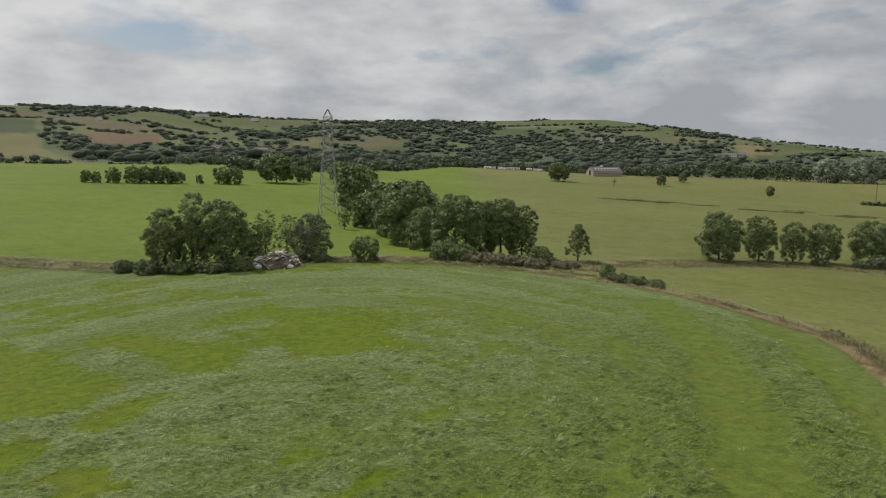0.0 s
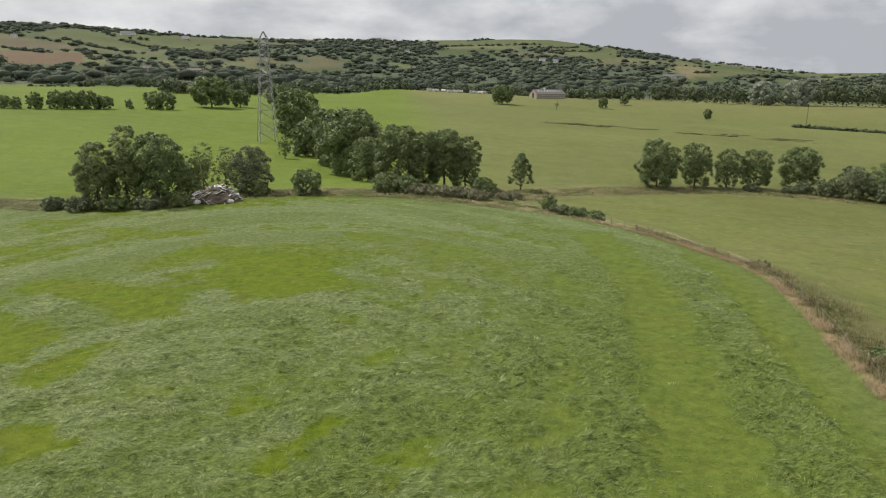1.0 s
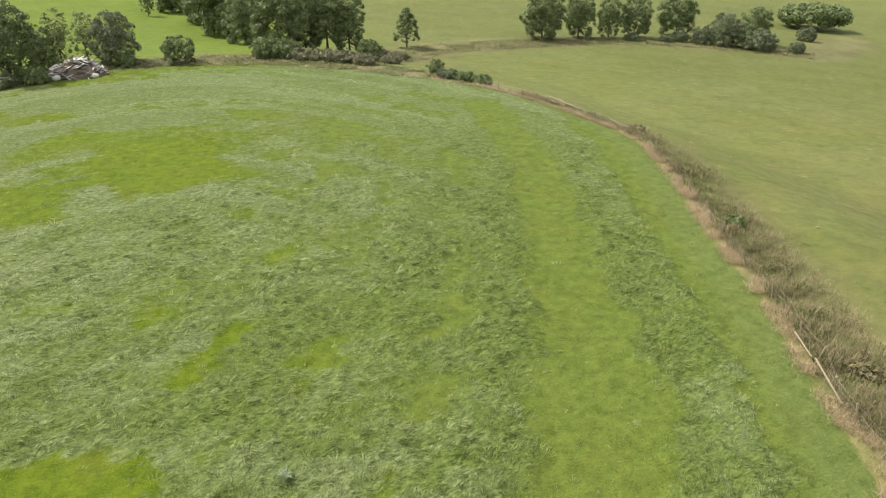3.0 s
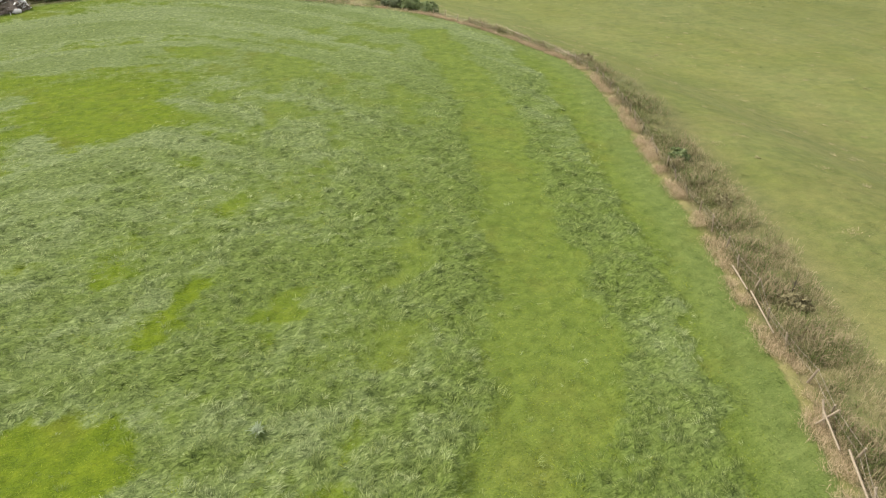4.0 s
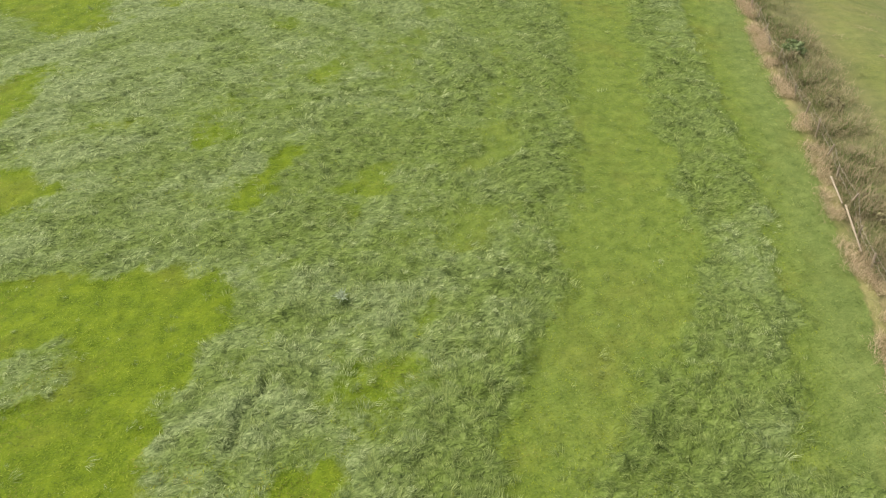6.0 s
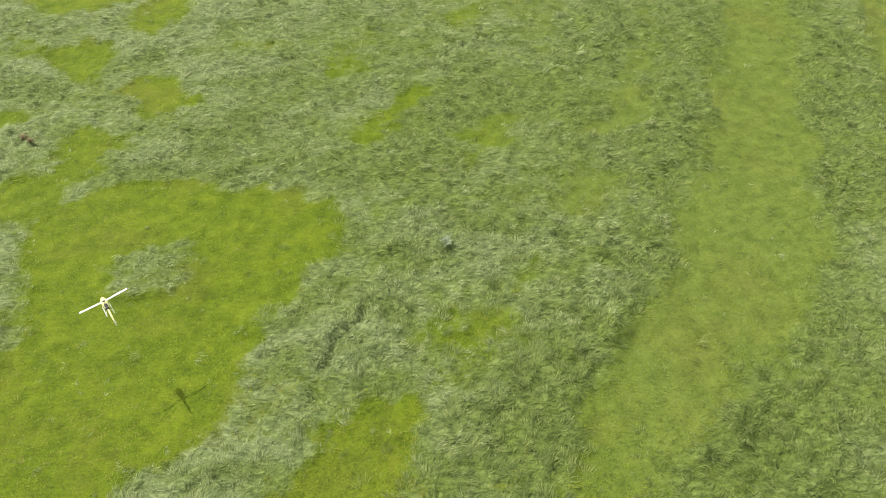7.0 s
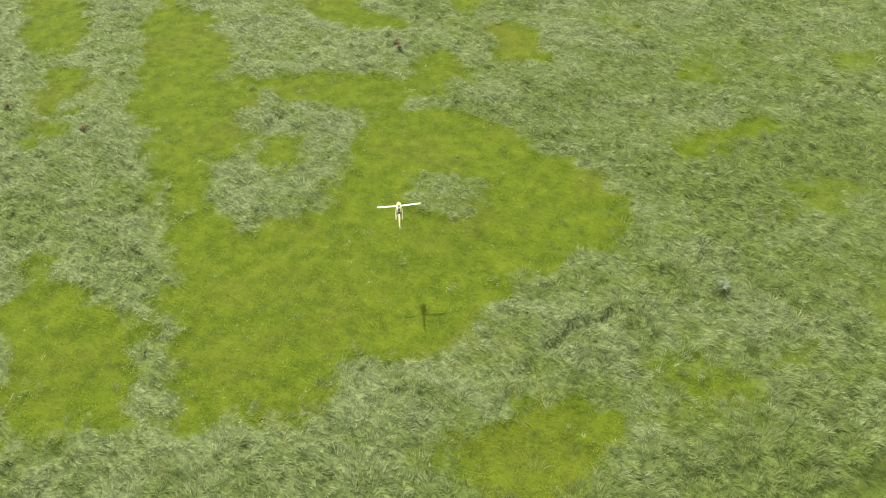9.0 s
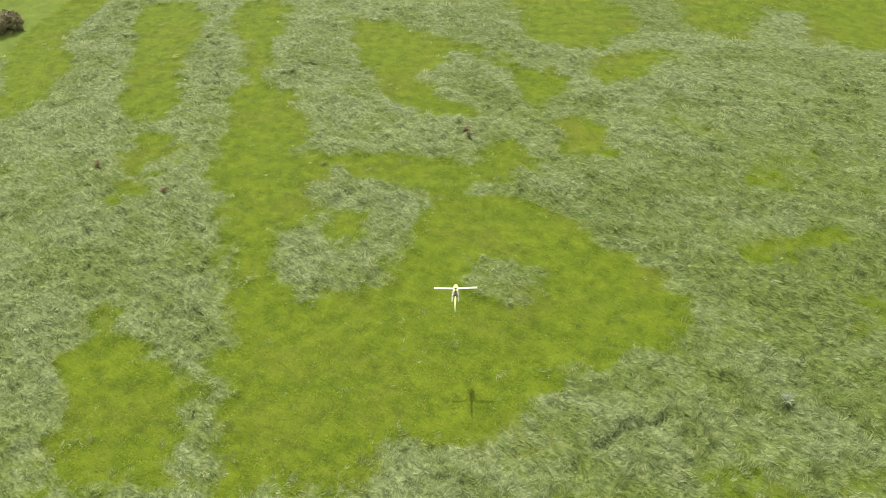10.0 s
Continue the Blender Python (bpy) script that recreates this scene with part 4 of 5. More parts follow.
# ---- trees and bushes ----


def foliage(rng, blobs, size, count, heart=None, own=None):
    """Small bent leaf clumps spread through the outer part of each blob. Blobs: x, y, z, radius, height."""
    blobs = np.asarray(blobs, float)
    area = blobs[:, 3] * (blobs[:, 3] + blobs[:, 4])
    k = rng.choice(len(blobs), count, p=area / area.sum()) if own is None else own
    way = rng.normal(size=(count, 3))
    way /= np.linalg.norm(way, axis=1)[:, None]
    if heart is not None:
        # most leaves face away from the heart of the crown
        apart = ((blobs[k, :3] - np.asarray(heart)) * way).sum(1) < 0
        way[apart & (rng.random(count) < 0.75)] *= -1
    out = (1 - 0.34 * rng.random(count) ** 2.0) * rng.uniform(0.92, 1.12, count)
    core = rng.random(count) < 0.16
    out = np.where(core, rng.uniform(0.45, 0.8, count), out)
    mid = blobs[k, :3] + way * out[:, None] * np.stack([blobs[k, 3], blobs[k, 3], blobs[k, 4]], -1)
    normal = way + rng.normal(0, 0.5, (count, 3)) + (0, 0, 0.2)
    normal /= np.linalg.norm(normal, axis=1)[:, None]
    across = np.cross(normal, rng.normal(size=(count, 3)))
    across /= np.linalg.norm(across, axis=1)[:, None]
    over = np.cross(normal, across)
    s = (size * rng.uniform(0.55, 1.25, count) * np.where(core, 2.6, 1.0))[:, None]
    verts = np.stack([mid - across * s * 0.5, mid - over * s * 0.32 - normal * s * 0.12, mid + across * s * 0.5, mid + over * s * 0.32 - normal * s * 0.12], 1).reshape(-1, 3)
    i = np.arange(count)[:, None] * 4
    return verts, np.concatenate([i + np.array([0, 1, 2]), i + np.array([0, 2, 3])])


def crown_blobs(rng, h, w, low, lobes, cone=0.0):
    """A dome of many small uneven lobes round a few large ones."""
    mid, half = low + (h - low) * 0.46, (h - low) * 0.5
    thin = 1 - 0.75 * cone
    blobs = [(0, 0, mid, w * 0.36 * thin, half * 0.78), (w * 0.12, w * 0.1, mid - half * 0.3, w * 0.27 * thin, half * 0.5), (-w * 0.12, -w * 0.1, mid - half * 0.2, w * 0.27 * thin, half * 0.55)]
    for i in range(lobes):
        v = -1.0 + 1.95 * (i + rng.uniform(0.2, 0.8)) / lobes
        a = i * 2.399 + rng.uniform(-0.5, 0.5)
        ring = (math.sqrt(max(0.04, 1 - v * v)) if v > 0 else 1 - 0.3 * v * v) * rng.uniform(0.7, 1.06) * (1 - cone * (v + 1) / 2)
        r = w * rng.uniform(0.068, 0.135) * (1 - 0.4 * cone)
        blobs.append((math.sin(a) * ring * (w / 2 - r * 0.7), math.cos(a) * ring * (w / 2 - r * 0.7), mid + v * (half * 1.05 - r * 0.5), r, r * rng.uniform(0.65, 0.95)))
    return blobs


def tree(name, x, y, h, w, seed, label, low=0.22, leaf=0.42, dense=1.0, material=None, lobes=13, category="tree", group="", trunk=0.035, bare=False, cone=0.0):
    rng = np.random.default_rng(seed)
    ground_z = height(x, y)
    root = empty(name, pose(x, y, ground_z, 0, 0, rng.uniform(0, 360)), label, category, group)
    blobs = crown_blobs(rng, h, w, low * h, int(4.5 * lobes), cone)
    bm = bmesh.new()
    r = trunk * h * 0.55
    top = Vector((rng.normal(0, 0.03) * h, rng.normal(0, 0.03) * h, h * 0.62))
    fork = Vector((top.x * 0.3, top.y * 0.3, max(low * h * 0.9, 0.12 * h)))
    add_bar(bm, (0, 0, -0.3), (fork.x * 0.5, fork.y * 0.5, fork.z * 0.5), r * 1.25, r, 8)
    add_bar(bm, (fork.x * 0.5, fork.y * 0.5, fork.z * 0.5 - 0.02), fork, r, r * 0.85, 8)
    add_bar(bm, fork - Vector((0, 0, 0.05)), top, r * 0.8, r * 0.25, 7)
    for bx, by, bz, br, bh in blobs[:16 if bare or h > 2.6 else 3]:
        end = Vector((bx, by, bz))
        start = fork.lerp(top, rng.uniform(0, 0.55))
        knee = start.lerp(end, 0.55) + Vector((0, 0, -0.06 * h * rng.random()))
        add_bar(bm, start, knee, r * 0.4, r * 0.24, 5)
        add_bar(bm, knee, end, r * 0.24, r * 0.08, 5)
    part("trunk", bm, MAT_BARK, root)
    if not bare:
        area = sum(b[3] * (b[3] + b[4]) for b in blobs) * 2 * math.pi
        near = y < 190
        small = leaf * (0.56 if near and leaf > 0.2 else 0.9 if leaf < 0.5 else 1.25)
        most = 11500 if near and h > 5 else 4500
        small = max(small, math.sqrt(1.05 * dense * area / most))
        count = int(1.05 * dense * area / small**2)
        v, f = foliage(rng, blobs, small, count, (0, 0, (0.2 + 0.45 * low) * h))
        v[:, 2] = np.maximum(v[:, 2], 0.05)
        mesh_object("crown", v, f, material or MAT_LEAF, root)
    return root


def bush(name, x, y, h, w, seed, label, material=None, leaf=0.3, dense=1.0, lobes=8, category="bush", group=""):
    return tree(name, x, y, h, w, seed, label, 0.0, leaf, dense, material or MAT_LEAF_GREY, lobes, category, group, 0.03)


# the clump beside the scrap heap
SCRUB = leaf_material("scrub_leaves", (0.105, 0.105, 0.055), (0.26, 0.25, 0.14))
tree("willow_tree", -29.4, 124.5, 9.6, 6.4, 101, "tall grey-green willow in a dense clump", 0.03, 0.3, 1.1, MAT_LEAF_PALE, 15)
tree("willow_tree", -25.6, 126.0, 11.8, 5.6, 102, "slender grey-green willow in a dense clump", 0.03, 0.3, 1.0, MAT_LEAF_PALE, 13)
tree("oak_tree", -20.9, 124.2, 10.6, 8.0, 103, "broad dark green oak at the field edge", 0.06, 0.42, 1.1, None, 15)
tree("oak_tree", -17.4, 127.4, 6.6, 4.0, 104, "dark green oak at the edge of the clump", 0.05, 0.4)
tree("birch_tree", -15.6, 130.5, 8.4, 4.0, 105, "thin pale birch behind a scrap heap", 0.12, 0.26, 0.45, MAT_LEAF_PALE)
tree("ash_tree", -12.6, 133.5, 7.4, 4.0, 106, "light green young ash behind a scrap heap", 0.12, 0.28, 0.45, MAT_LEAF_PALE)
bush("thorn_bush", -8.6, 130.0, 7.6, 6.8, 107, "wide grey-green thorn bush beside a scrap heap", MAT_LEAF_GREY, 0.34, 1.0, 12)
bush("thorn_bush", -0.1, 127.2, 4.0, 5.0, 108, "rounded dark thorn bush at the field edge", MAT_LEAF, 0.3)
for i, (bx, by, bh, bw) in enumerate(((-31, 121.8, 2.4, 4.2), (-26, 121.2, 1.8, 4.5), (-21.5, 120.6, 1.8, 4.5), (-17.5, 121.2, 2.2, 3.5), (-35, 124, 2.0, 3.5), (-7, 127.2, 1.9, 3.4))):
    bush("low_bush", bx, by, bh, bw, 120 + i, "low dark undergrowth at the foot of the trees", MAT_LEAF if i % 2 else MAT_LEAF_GREY, 0.2, 1.0, 7, "bush", "undergrowth by the clump")
# the line of trees that runs away past the pylon
for i, (tx, ty, th, tw, low) in enumerate(((-6.7, 262, 16, 15.5, 0.08), (3, 222, 12, 13, 0.06), (-2.5, 204, 9, 8, 0.06), (4.5, 184, 11.0, 10, 0.06), (8.5, 168, 14.2, 14.5, 0.08), (10.5, 149, 8.4, 7.6, 0.04), (14.6, 133, 10.6, 8.6, 0.10), (18.6, 132, 9.8, 7.0, 0.12), (22.0, 132.5, 10.3, 7.6, 0.22), (25.4, 131.5, 9.6, 5.6, 0.12))):
    tree("oak_tree", tx, ty, th, tw, 140 + i, "dark green hedgerow oak in a line of trees" if i % 3 else "broad dark green hedgerow oak with a full crown", low, 0.42 if ty < 190 else 0.6, 1.1, None, 14, "tree", "trees in the line past the pylon")
for i, (bx, by, bh, bw, dark) in enumerate(((12.2, 127.6, 3.2, 4.0, 1), (15.2, 127.0, 2.8, 3.6, 1), (17.2, 124.8, 2.7, 3.8, 0), (20.0, 123.6, 2.7, 4.2, 0), (22.6, 121.4, 3.0, 3.4, 0), (24.8, 119.4, 2.6, 3.2, 0), (26.8, 124.5, 3.4, 3.2, 1), (29.5, 121.5, 2.2, 2.4, 0), (33.0, 131.0, 2.3, 3.0, 0), (30.5, 133, 2.6, 2.6, 0))):
    bush("scrub_bush", bx, by, bh * (0.95 if dark else 0.55), bw * 1.3, 160 + i, "dense dark scrub under the trees" if dark else "grey-brown scrub at the foot of the trees", MAT_LEAF if dark else SCRUB, 0.17, 0.9, 12, "bush", "scrub at the foot of the trees")
for i, (bx, by, bh, bw, dark) in enumerate(((33.2, 111.6, 2.1, 2.6, 1), (33.6, 107.8, 1.3, 3.2, 0), (35.4, 105.8, 1.4, 3.4, 1), (36.9, 103.8, 1.3, 3.2, 1))):
    bush("hedge_bush", bx, by, bh, bw, 180 + i, "low clipped dark green hedge bush by the field edge", MAT_LEAF if dark else MAT_LEAF_GREY, 0.22, 1.2, 6, "hedge", "low hedge at the field corner")
tree("alder_tree", 41.0, 153.8, 7.6, 6.8, 190, "small lone conical tree in rough grass", 0.2, 0.28, 1.0, None, 14, cone=0.78)
tree("young_ash", -7.2, 196, 5.6, 3.4, 191, "slight young ash standing before a line of oaks", 0.16, 0.3, 0.7, None, 9)
# the row of five beyond the pasture
for i, (tx, ty, th, tw) in enumerate(((74.4, 163, 10.6, 9.8), (84.4, 165, 10.2, 7.8), (92.3, 165, 9.2, 6.2), (99.8, 166, 9.2, 7.8), (112.6, 168, 10.0, 9.6))):
    tree("oak_tree", tx, ty, th, tw * 1.02, 200 + i, "round dark green oak in a row of five along a ditch", 0.1, 0.36, 1.05, None, 13, "tree", "row of five oaks")
for i, (bx, by, bh, bw, dark) in enumerate(((116, 154.5, 7.4, 8.4, 0), (111, 156.5, 4.0, 5.0, 0), (125.5, 156, 8.6, 8.6, 1), (121, 149, 4.4, 8.6, 0), (108, 160, 2.6, 4.6, 0), (104, 159.5, 1.8, 3.6, 0), (96, 161, 1.7, 3.6, 0), (128, 145, 2.4, 4, 0), (145, 160, 3.4, 5, 0))):
    bush("thorn_bush", bx, by, bh, bw, 220 + i, "dark green thorn tree on a ditch bank" if dark else "grey-green bramble and thorn on a ditch bank", MAT_LEAF if dark else MAT_LEAF_GREY, 0.38, 1.0, 9, "bush", "thorns on the ditch bank")
tree("spreading_thorn", 165, 179, 6.6, 18.5, 235, "wide low dark green thorn with a shaded hollow beneath", 0.24, 0.5, 1.2, MAT_LEAF, 16, "tree")
# hedgerow on the left and the single trees of the far pasture
for i, (tx, ty, th, tw) in enumerate(((-119, 318, 5.2, 5.0), (-115, 318.5, 4.6, 4.4), (-109.6, 322, 6.8, 6.5), (-103.5, 327.5, 7.6, 8), (-99, 331, 7.2, 8), (-94.5, 334.5, 7.8, 9.5), (-89.5, 339, 5.8, 9.5), (-80.9, 346, 4.8, 3.4), (-72.0, 350, 8.4, 9), (-67.0, 353, 8.8, 8.5))):
    tree("hawthorn_tree", tx, ty, th, tw, 240 + i, "small dark hawthorn in a broken field hedge", 0.02, 0.5, 1.0, None, 9, "tree", "hawthorns of the broken hedge")
for i, (tx, ty, th, tw) in enumerate(((-51.9, 381, 15.0, 21), (-40, 395, 9, 10), (-22, 420, 12, 16), (154, 626, 17, 22), (292, 528, 8.5, 6.5), (407, 437, 17, 14), (240, 610, 10, 9), (272, 640, 9, 8))):
    tree("field_oak", tx, ty, th, tw, 260 + i, "single spreading dark oak standing in pasture", 0.13, 0.62, 1.0, None, 13, "tree")
tree("dead_tree", 190.4, 586, 12, 8, 270, "bare leaning dead tree in the far pasture", 0.2, bare=True, trunk=0.045, lobes=7)
# thorn and bramble behind the fence
BRAMBLE = leaf_material("bramble_leaves", (0.12, 0.108, 0.05), (0.29, 0.25, 0.125))
for i, (bx, by, bh, bw) in enumerate(((43.9, 78.3, 0.8, 2.0), (34.9, 53.0, 0.9, 1.7), (33.0, 46.6, 0.5, 1.4), (28.4, 36.6, 0.7, 1.5))):
    bush("bramble_bush", bx, by, bh, bw, 280 + i, "tangled dark green bramble behind a wire fence" if i == 1 else "tangled brown-green bramble behind a wire fence", MAT_LEAF if i == 1 else BRAMBLE, 0.11, 1.0, 6, "bush", "brambles behind the fence")
tree("bare_shrub", 29.2, 37.6, 1.9, 2.0, 295, "leafless grey shrub with twisted twigs", 0.05, bare=True, lobes=14, trunk=0.03, category="bush")
bush("bramble_bush", -55.2, 40.6, 1.5, 2.9, 296, "low brown-green bramble on the meadow's edge", BRAMBLE, 0.14)
bush("thorn_bush", -66, 133, 5.0, 6.0, 297, "dark thorn bush at the end of a bank", MAT_LEAF, 0.34)

# ---- fence ----


def build_fence():
    x, y, h = along(EDGE[10:27], 2.15)
    fence = empty("fence", pose(0, 0, 0), "old post and wire fence with a few loose rails", "fence")
    rng = random.Random(4)
    shape = bmesh.new()
    add_bar(shape, (0, 0, -0.25), (0, 0, 1.12), 0.052, 0.046, 7)
    bmesh.ops.bevel(shape, geom=[e for e in shape.edges if e.verts[0].co.z > 1 and e.verts[1].co.z > 1], offset=0.012, segments=1, affect="EDGES")
    first = part("post", shape, MAT_POST, fence)
    tops = []
    for i in range(len(x)):
        px, py = x[i] - math.cos(h[i]) * 0.25, y[i] + math.sin(h[i]) * 0.25
        m = pose(px, py, height(px, py), rng.uniform(-16, 16), rng.uniform(-16, 16), rng.uniform(0, 360)) @ Matrix.Diagonal((1, 1, rng.uniform(0.7, 1.0), 1))
        ob = first if i == 0 else first.copy()
        if i:
            scene.collection.objects.link(ob)
        ob.matrix_local = m
        tops.append(m)
    for level in (1.02, 0.62):
        cu = bmesh.new()
        for a, b in zip(tops, tops[1:]):
            p, q = a @ Vector((0.06, 0, level)), b @ Vector((0.06, 0, level))
            mid = (p + q) / 2 - Vector((0, 0, 0.04))
            add_bar(cu, p, mid, 0.007, sides=4)
            add_bar(cu, mid, q, 0.007, sides=4)
        part("wire", cu, MAT_WIRE, fence, "slack pale wire")
    for (ax, ay, az), (bx, by, bz) in (((27.5, 39.9, 0.75), (26.9, 38.2, 0.5)), ((26.9, 38.0, 0.55), (25.7, 35.3, 0.25)), ((23.45, 30.9, 0.9), (23.15, 30.3, 0.1)), ((23.1, 30.5, 0.75), (22.45, 29.1, 0.35)), ((22.4, 28.8, 0.7), (20.8, 26.3, 0.45)), ((23.3, 30.1, 1.1), (22.9, 30.5, 0.2)), ((41.3, 90.0, 0.7), (41.6, 86.2, 0.6)), ((42.0, 81.0, 0.65), (42.2, 77.6, 0.55)), ((42.2, 77.6, 0.9), (42.25, 77.5, 0.1))):
        bm = bmesh.new()
        add_bar(bm, (ax, ay, height(ax, ay) + az), (bx, by, height(bx, by) + bz), 0.045, 0.036, 7)
        part("rail", bm, MAT_POST, fence, "pale loose wooden rail")


build_fence()

# ---- pylon ----


def build_pylon():
    px, py = -14.8, 241.0
    root = empty("pylon", pose(px, py, height(px, py), 0, 0, 14), "grey galvanised steel lattice power pylon in a field", "pylon")
    tall = 32.5

    def half(z):
        return np.interp(z, (0, 11, 23, 30.2, tall), (2.7, 2.1, 1.35, 1.25, 0.12))

    levels = [0, 3.4, 6.6, 9.6, 12.2, 14.6, 16.9, 19.1, 21.2, 23.2, 25.2, 27.2, 28.8, 30.2, tall]
    corners = ((1, 1), (-1, 1), (-1, -1), (1, -1))
    for cx, cy in corners:
        bm = bmesh.new()
        for a, b in zip(levels, levels[1:]):
            add_bar(bm, (cx * half(a), cy * half(a), a), (cx * half(b), cy * half(b), b), 0.10, 0.10, 4)
        part("leg", bm, MAT_STEEL, root)
    for k in range(4):
        (ax, ay), (bx, by) = corners[k], corners[(k + 1) % 4]
        bm = bmesh.new()
        for n, (a, b) in enumerate(zip(levels, levels[1:])):
            ha, hb = half(a), half(b)
            add_bar(bm, (ax * ha, ay * ha, a), (bx * hb, by * hb, b), 0.055, 0.055, 4)
            add_bar(bm, (bx * ha, by * ha, a), (ax * hb, ay * hb, b), 0.055, 0.055, 4)
            if n % 2:
                add_bar(bm, (ax * ha, ay * ha, a), (bx * ha, by * ha, a), 0.055, 0.055, 4)
        part("bracing", bm, MAT_STEEL, root)
    for z, reach in ((20.0, 5.6), (24.2, 6.4), (28.4, 5.2)):
        for side in (1, -1):
            bm = bmesh.new()
            h = half(z)
            tip = (0, side * reach, z + 0.3)
            for sx in (1, -1):
                add_bar(bm, (sx * h, side * h, z), tip, 0.08, 0.06, 4)
                add_bar(bm, (sx * half(z + 1.8), side * half(z + 1.8), z + 1.8), tip, 0.07, 0.05, 4)
            add_bar(bm, (0.4, side * (reach * 0.55), z + 0.6), (-0.4, side * (reach * 0.55), z + 0.6), 0.05, 0.05, 4)
            arm = part("crossarm", bm, MAT_STEEL, root)
            ins = bmesh.new()
            for q in range(6):
                add_bar(ins, (0, side * reach, z + 0.2 - 0.22 * q), (0, side * reach, z + 0.08 - 0.22 * q), 0.13, 0.09, 8)
            part("insulator", ins, MAT_GLASS, arm, "dark hanging insulator string")


build_pylon()

# ---- scrap heap ----


def build_heap():
    rng = random.Random(12)
    cx, cy = -12.8, 123.6
    root = empty("scrap_heap", pose(cx, cy, height(cx, cy)), "heap of broken timber, pale sheeting and rubble", "scrap heap")
    bm = bmesh.new()
    got = bmesh.ops.create_icosphere(bm, subdivisions=3, radius=1.0)
    for v in got["verts"]:
        k = 1 + 0.4 * noise.noise(v.co * 2.3) + 0.2 * noise.noise(v.co * 6)
        v.co = Vector((v.co.x * 3.1 * k, v.co.y * 2.0 * k, max(-0.2, v.co.z * 1.8 * k)))
    part("rubble", bm, MAT_TIMBER, root)
    for i in range(210):
        a, r = rng.uniform(0, 6.28), rng.random() ** 0.6
        x, y = math.cos(a) * r * 3.5, math.sin(a) * r * 2.2
        z = max(0.1, 2.1 * (1 - r * r) + rng.uniform(-0.1, 0.25))
        m = pose(x, y, z, rng.uniform(-35, 35), rng.uniform(-30, 30), rng.uniform(0, 360))
        bm = bmesh.new()
        if i % 9 == 0:
            bmesh.ops.create_grid(bm, x_segments=4, y_segments=3, size=0.5, matrix=m @ Matrix.Diagonal((rng.uniform(1, 2.0), rng.uniform(0.8, 1.4), 1, 1)))
            for v in bm.verts:
                v.co.z += 0.18 * noise.noise(v.co * 2)
            bmesh.ops.solidify(bm, geom=bm.faces[:], thickness=0.03)
            part("sheet", bm, MAT_SHEET, root, "crumpled pale sheeting")
        else:
            add_box(bm, (rng.uniform(0.6, 2.0), rng.uniform(0.06, 0.18), rng.uniform(0.04, 0.09)), m, 0.01)
            part("plank", bm, MAT_TIMBER if i % 4 else MAT_SHEET, root)
    for x, y in ((-2.5, -1.9), (2.0, -1.7)):
        bm = bmesh.new()
        bmesh.ops.create_icosphere(bm, subdivisions=2, radius=0.45, matrix=Matrix.Translation((x, y, 0.25)) @ Matrix.Diagonal((1.3, 0.8, 0.75, 1)))
        for v in bm.verts:
            v.co += Vector((1, 1, 1)) * 0.1 * noise.noise(v.co * 3)
        part("bag", bm, MAT_SHEET, root, "pale bulging rubble bag")


build_heap()

# ---- farm building and caravans on the far crest ----


def polar(bearing, far):
    return HUB[0] + far * math.sin(radians(bearing)), HUB[1] + far * math.cos(radians(bearing))


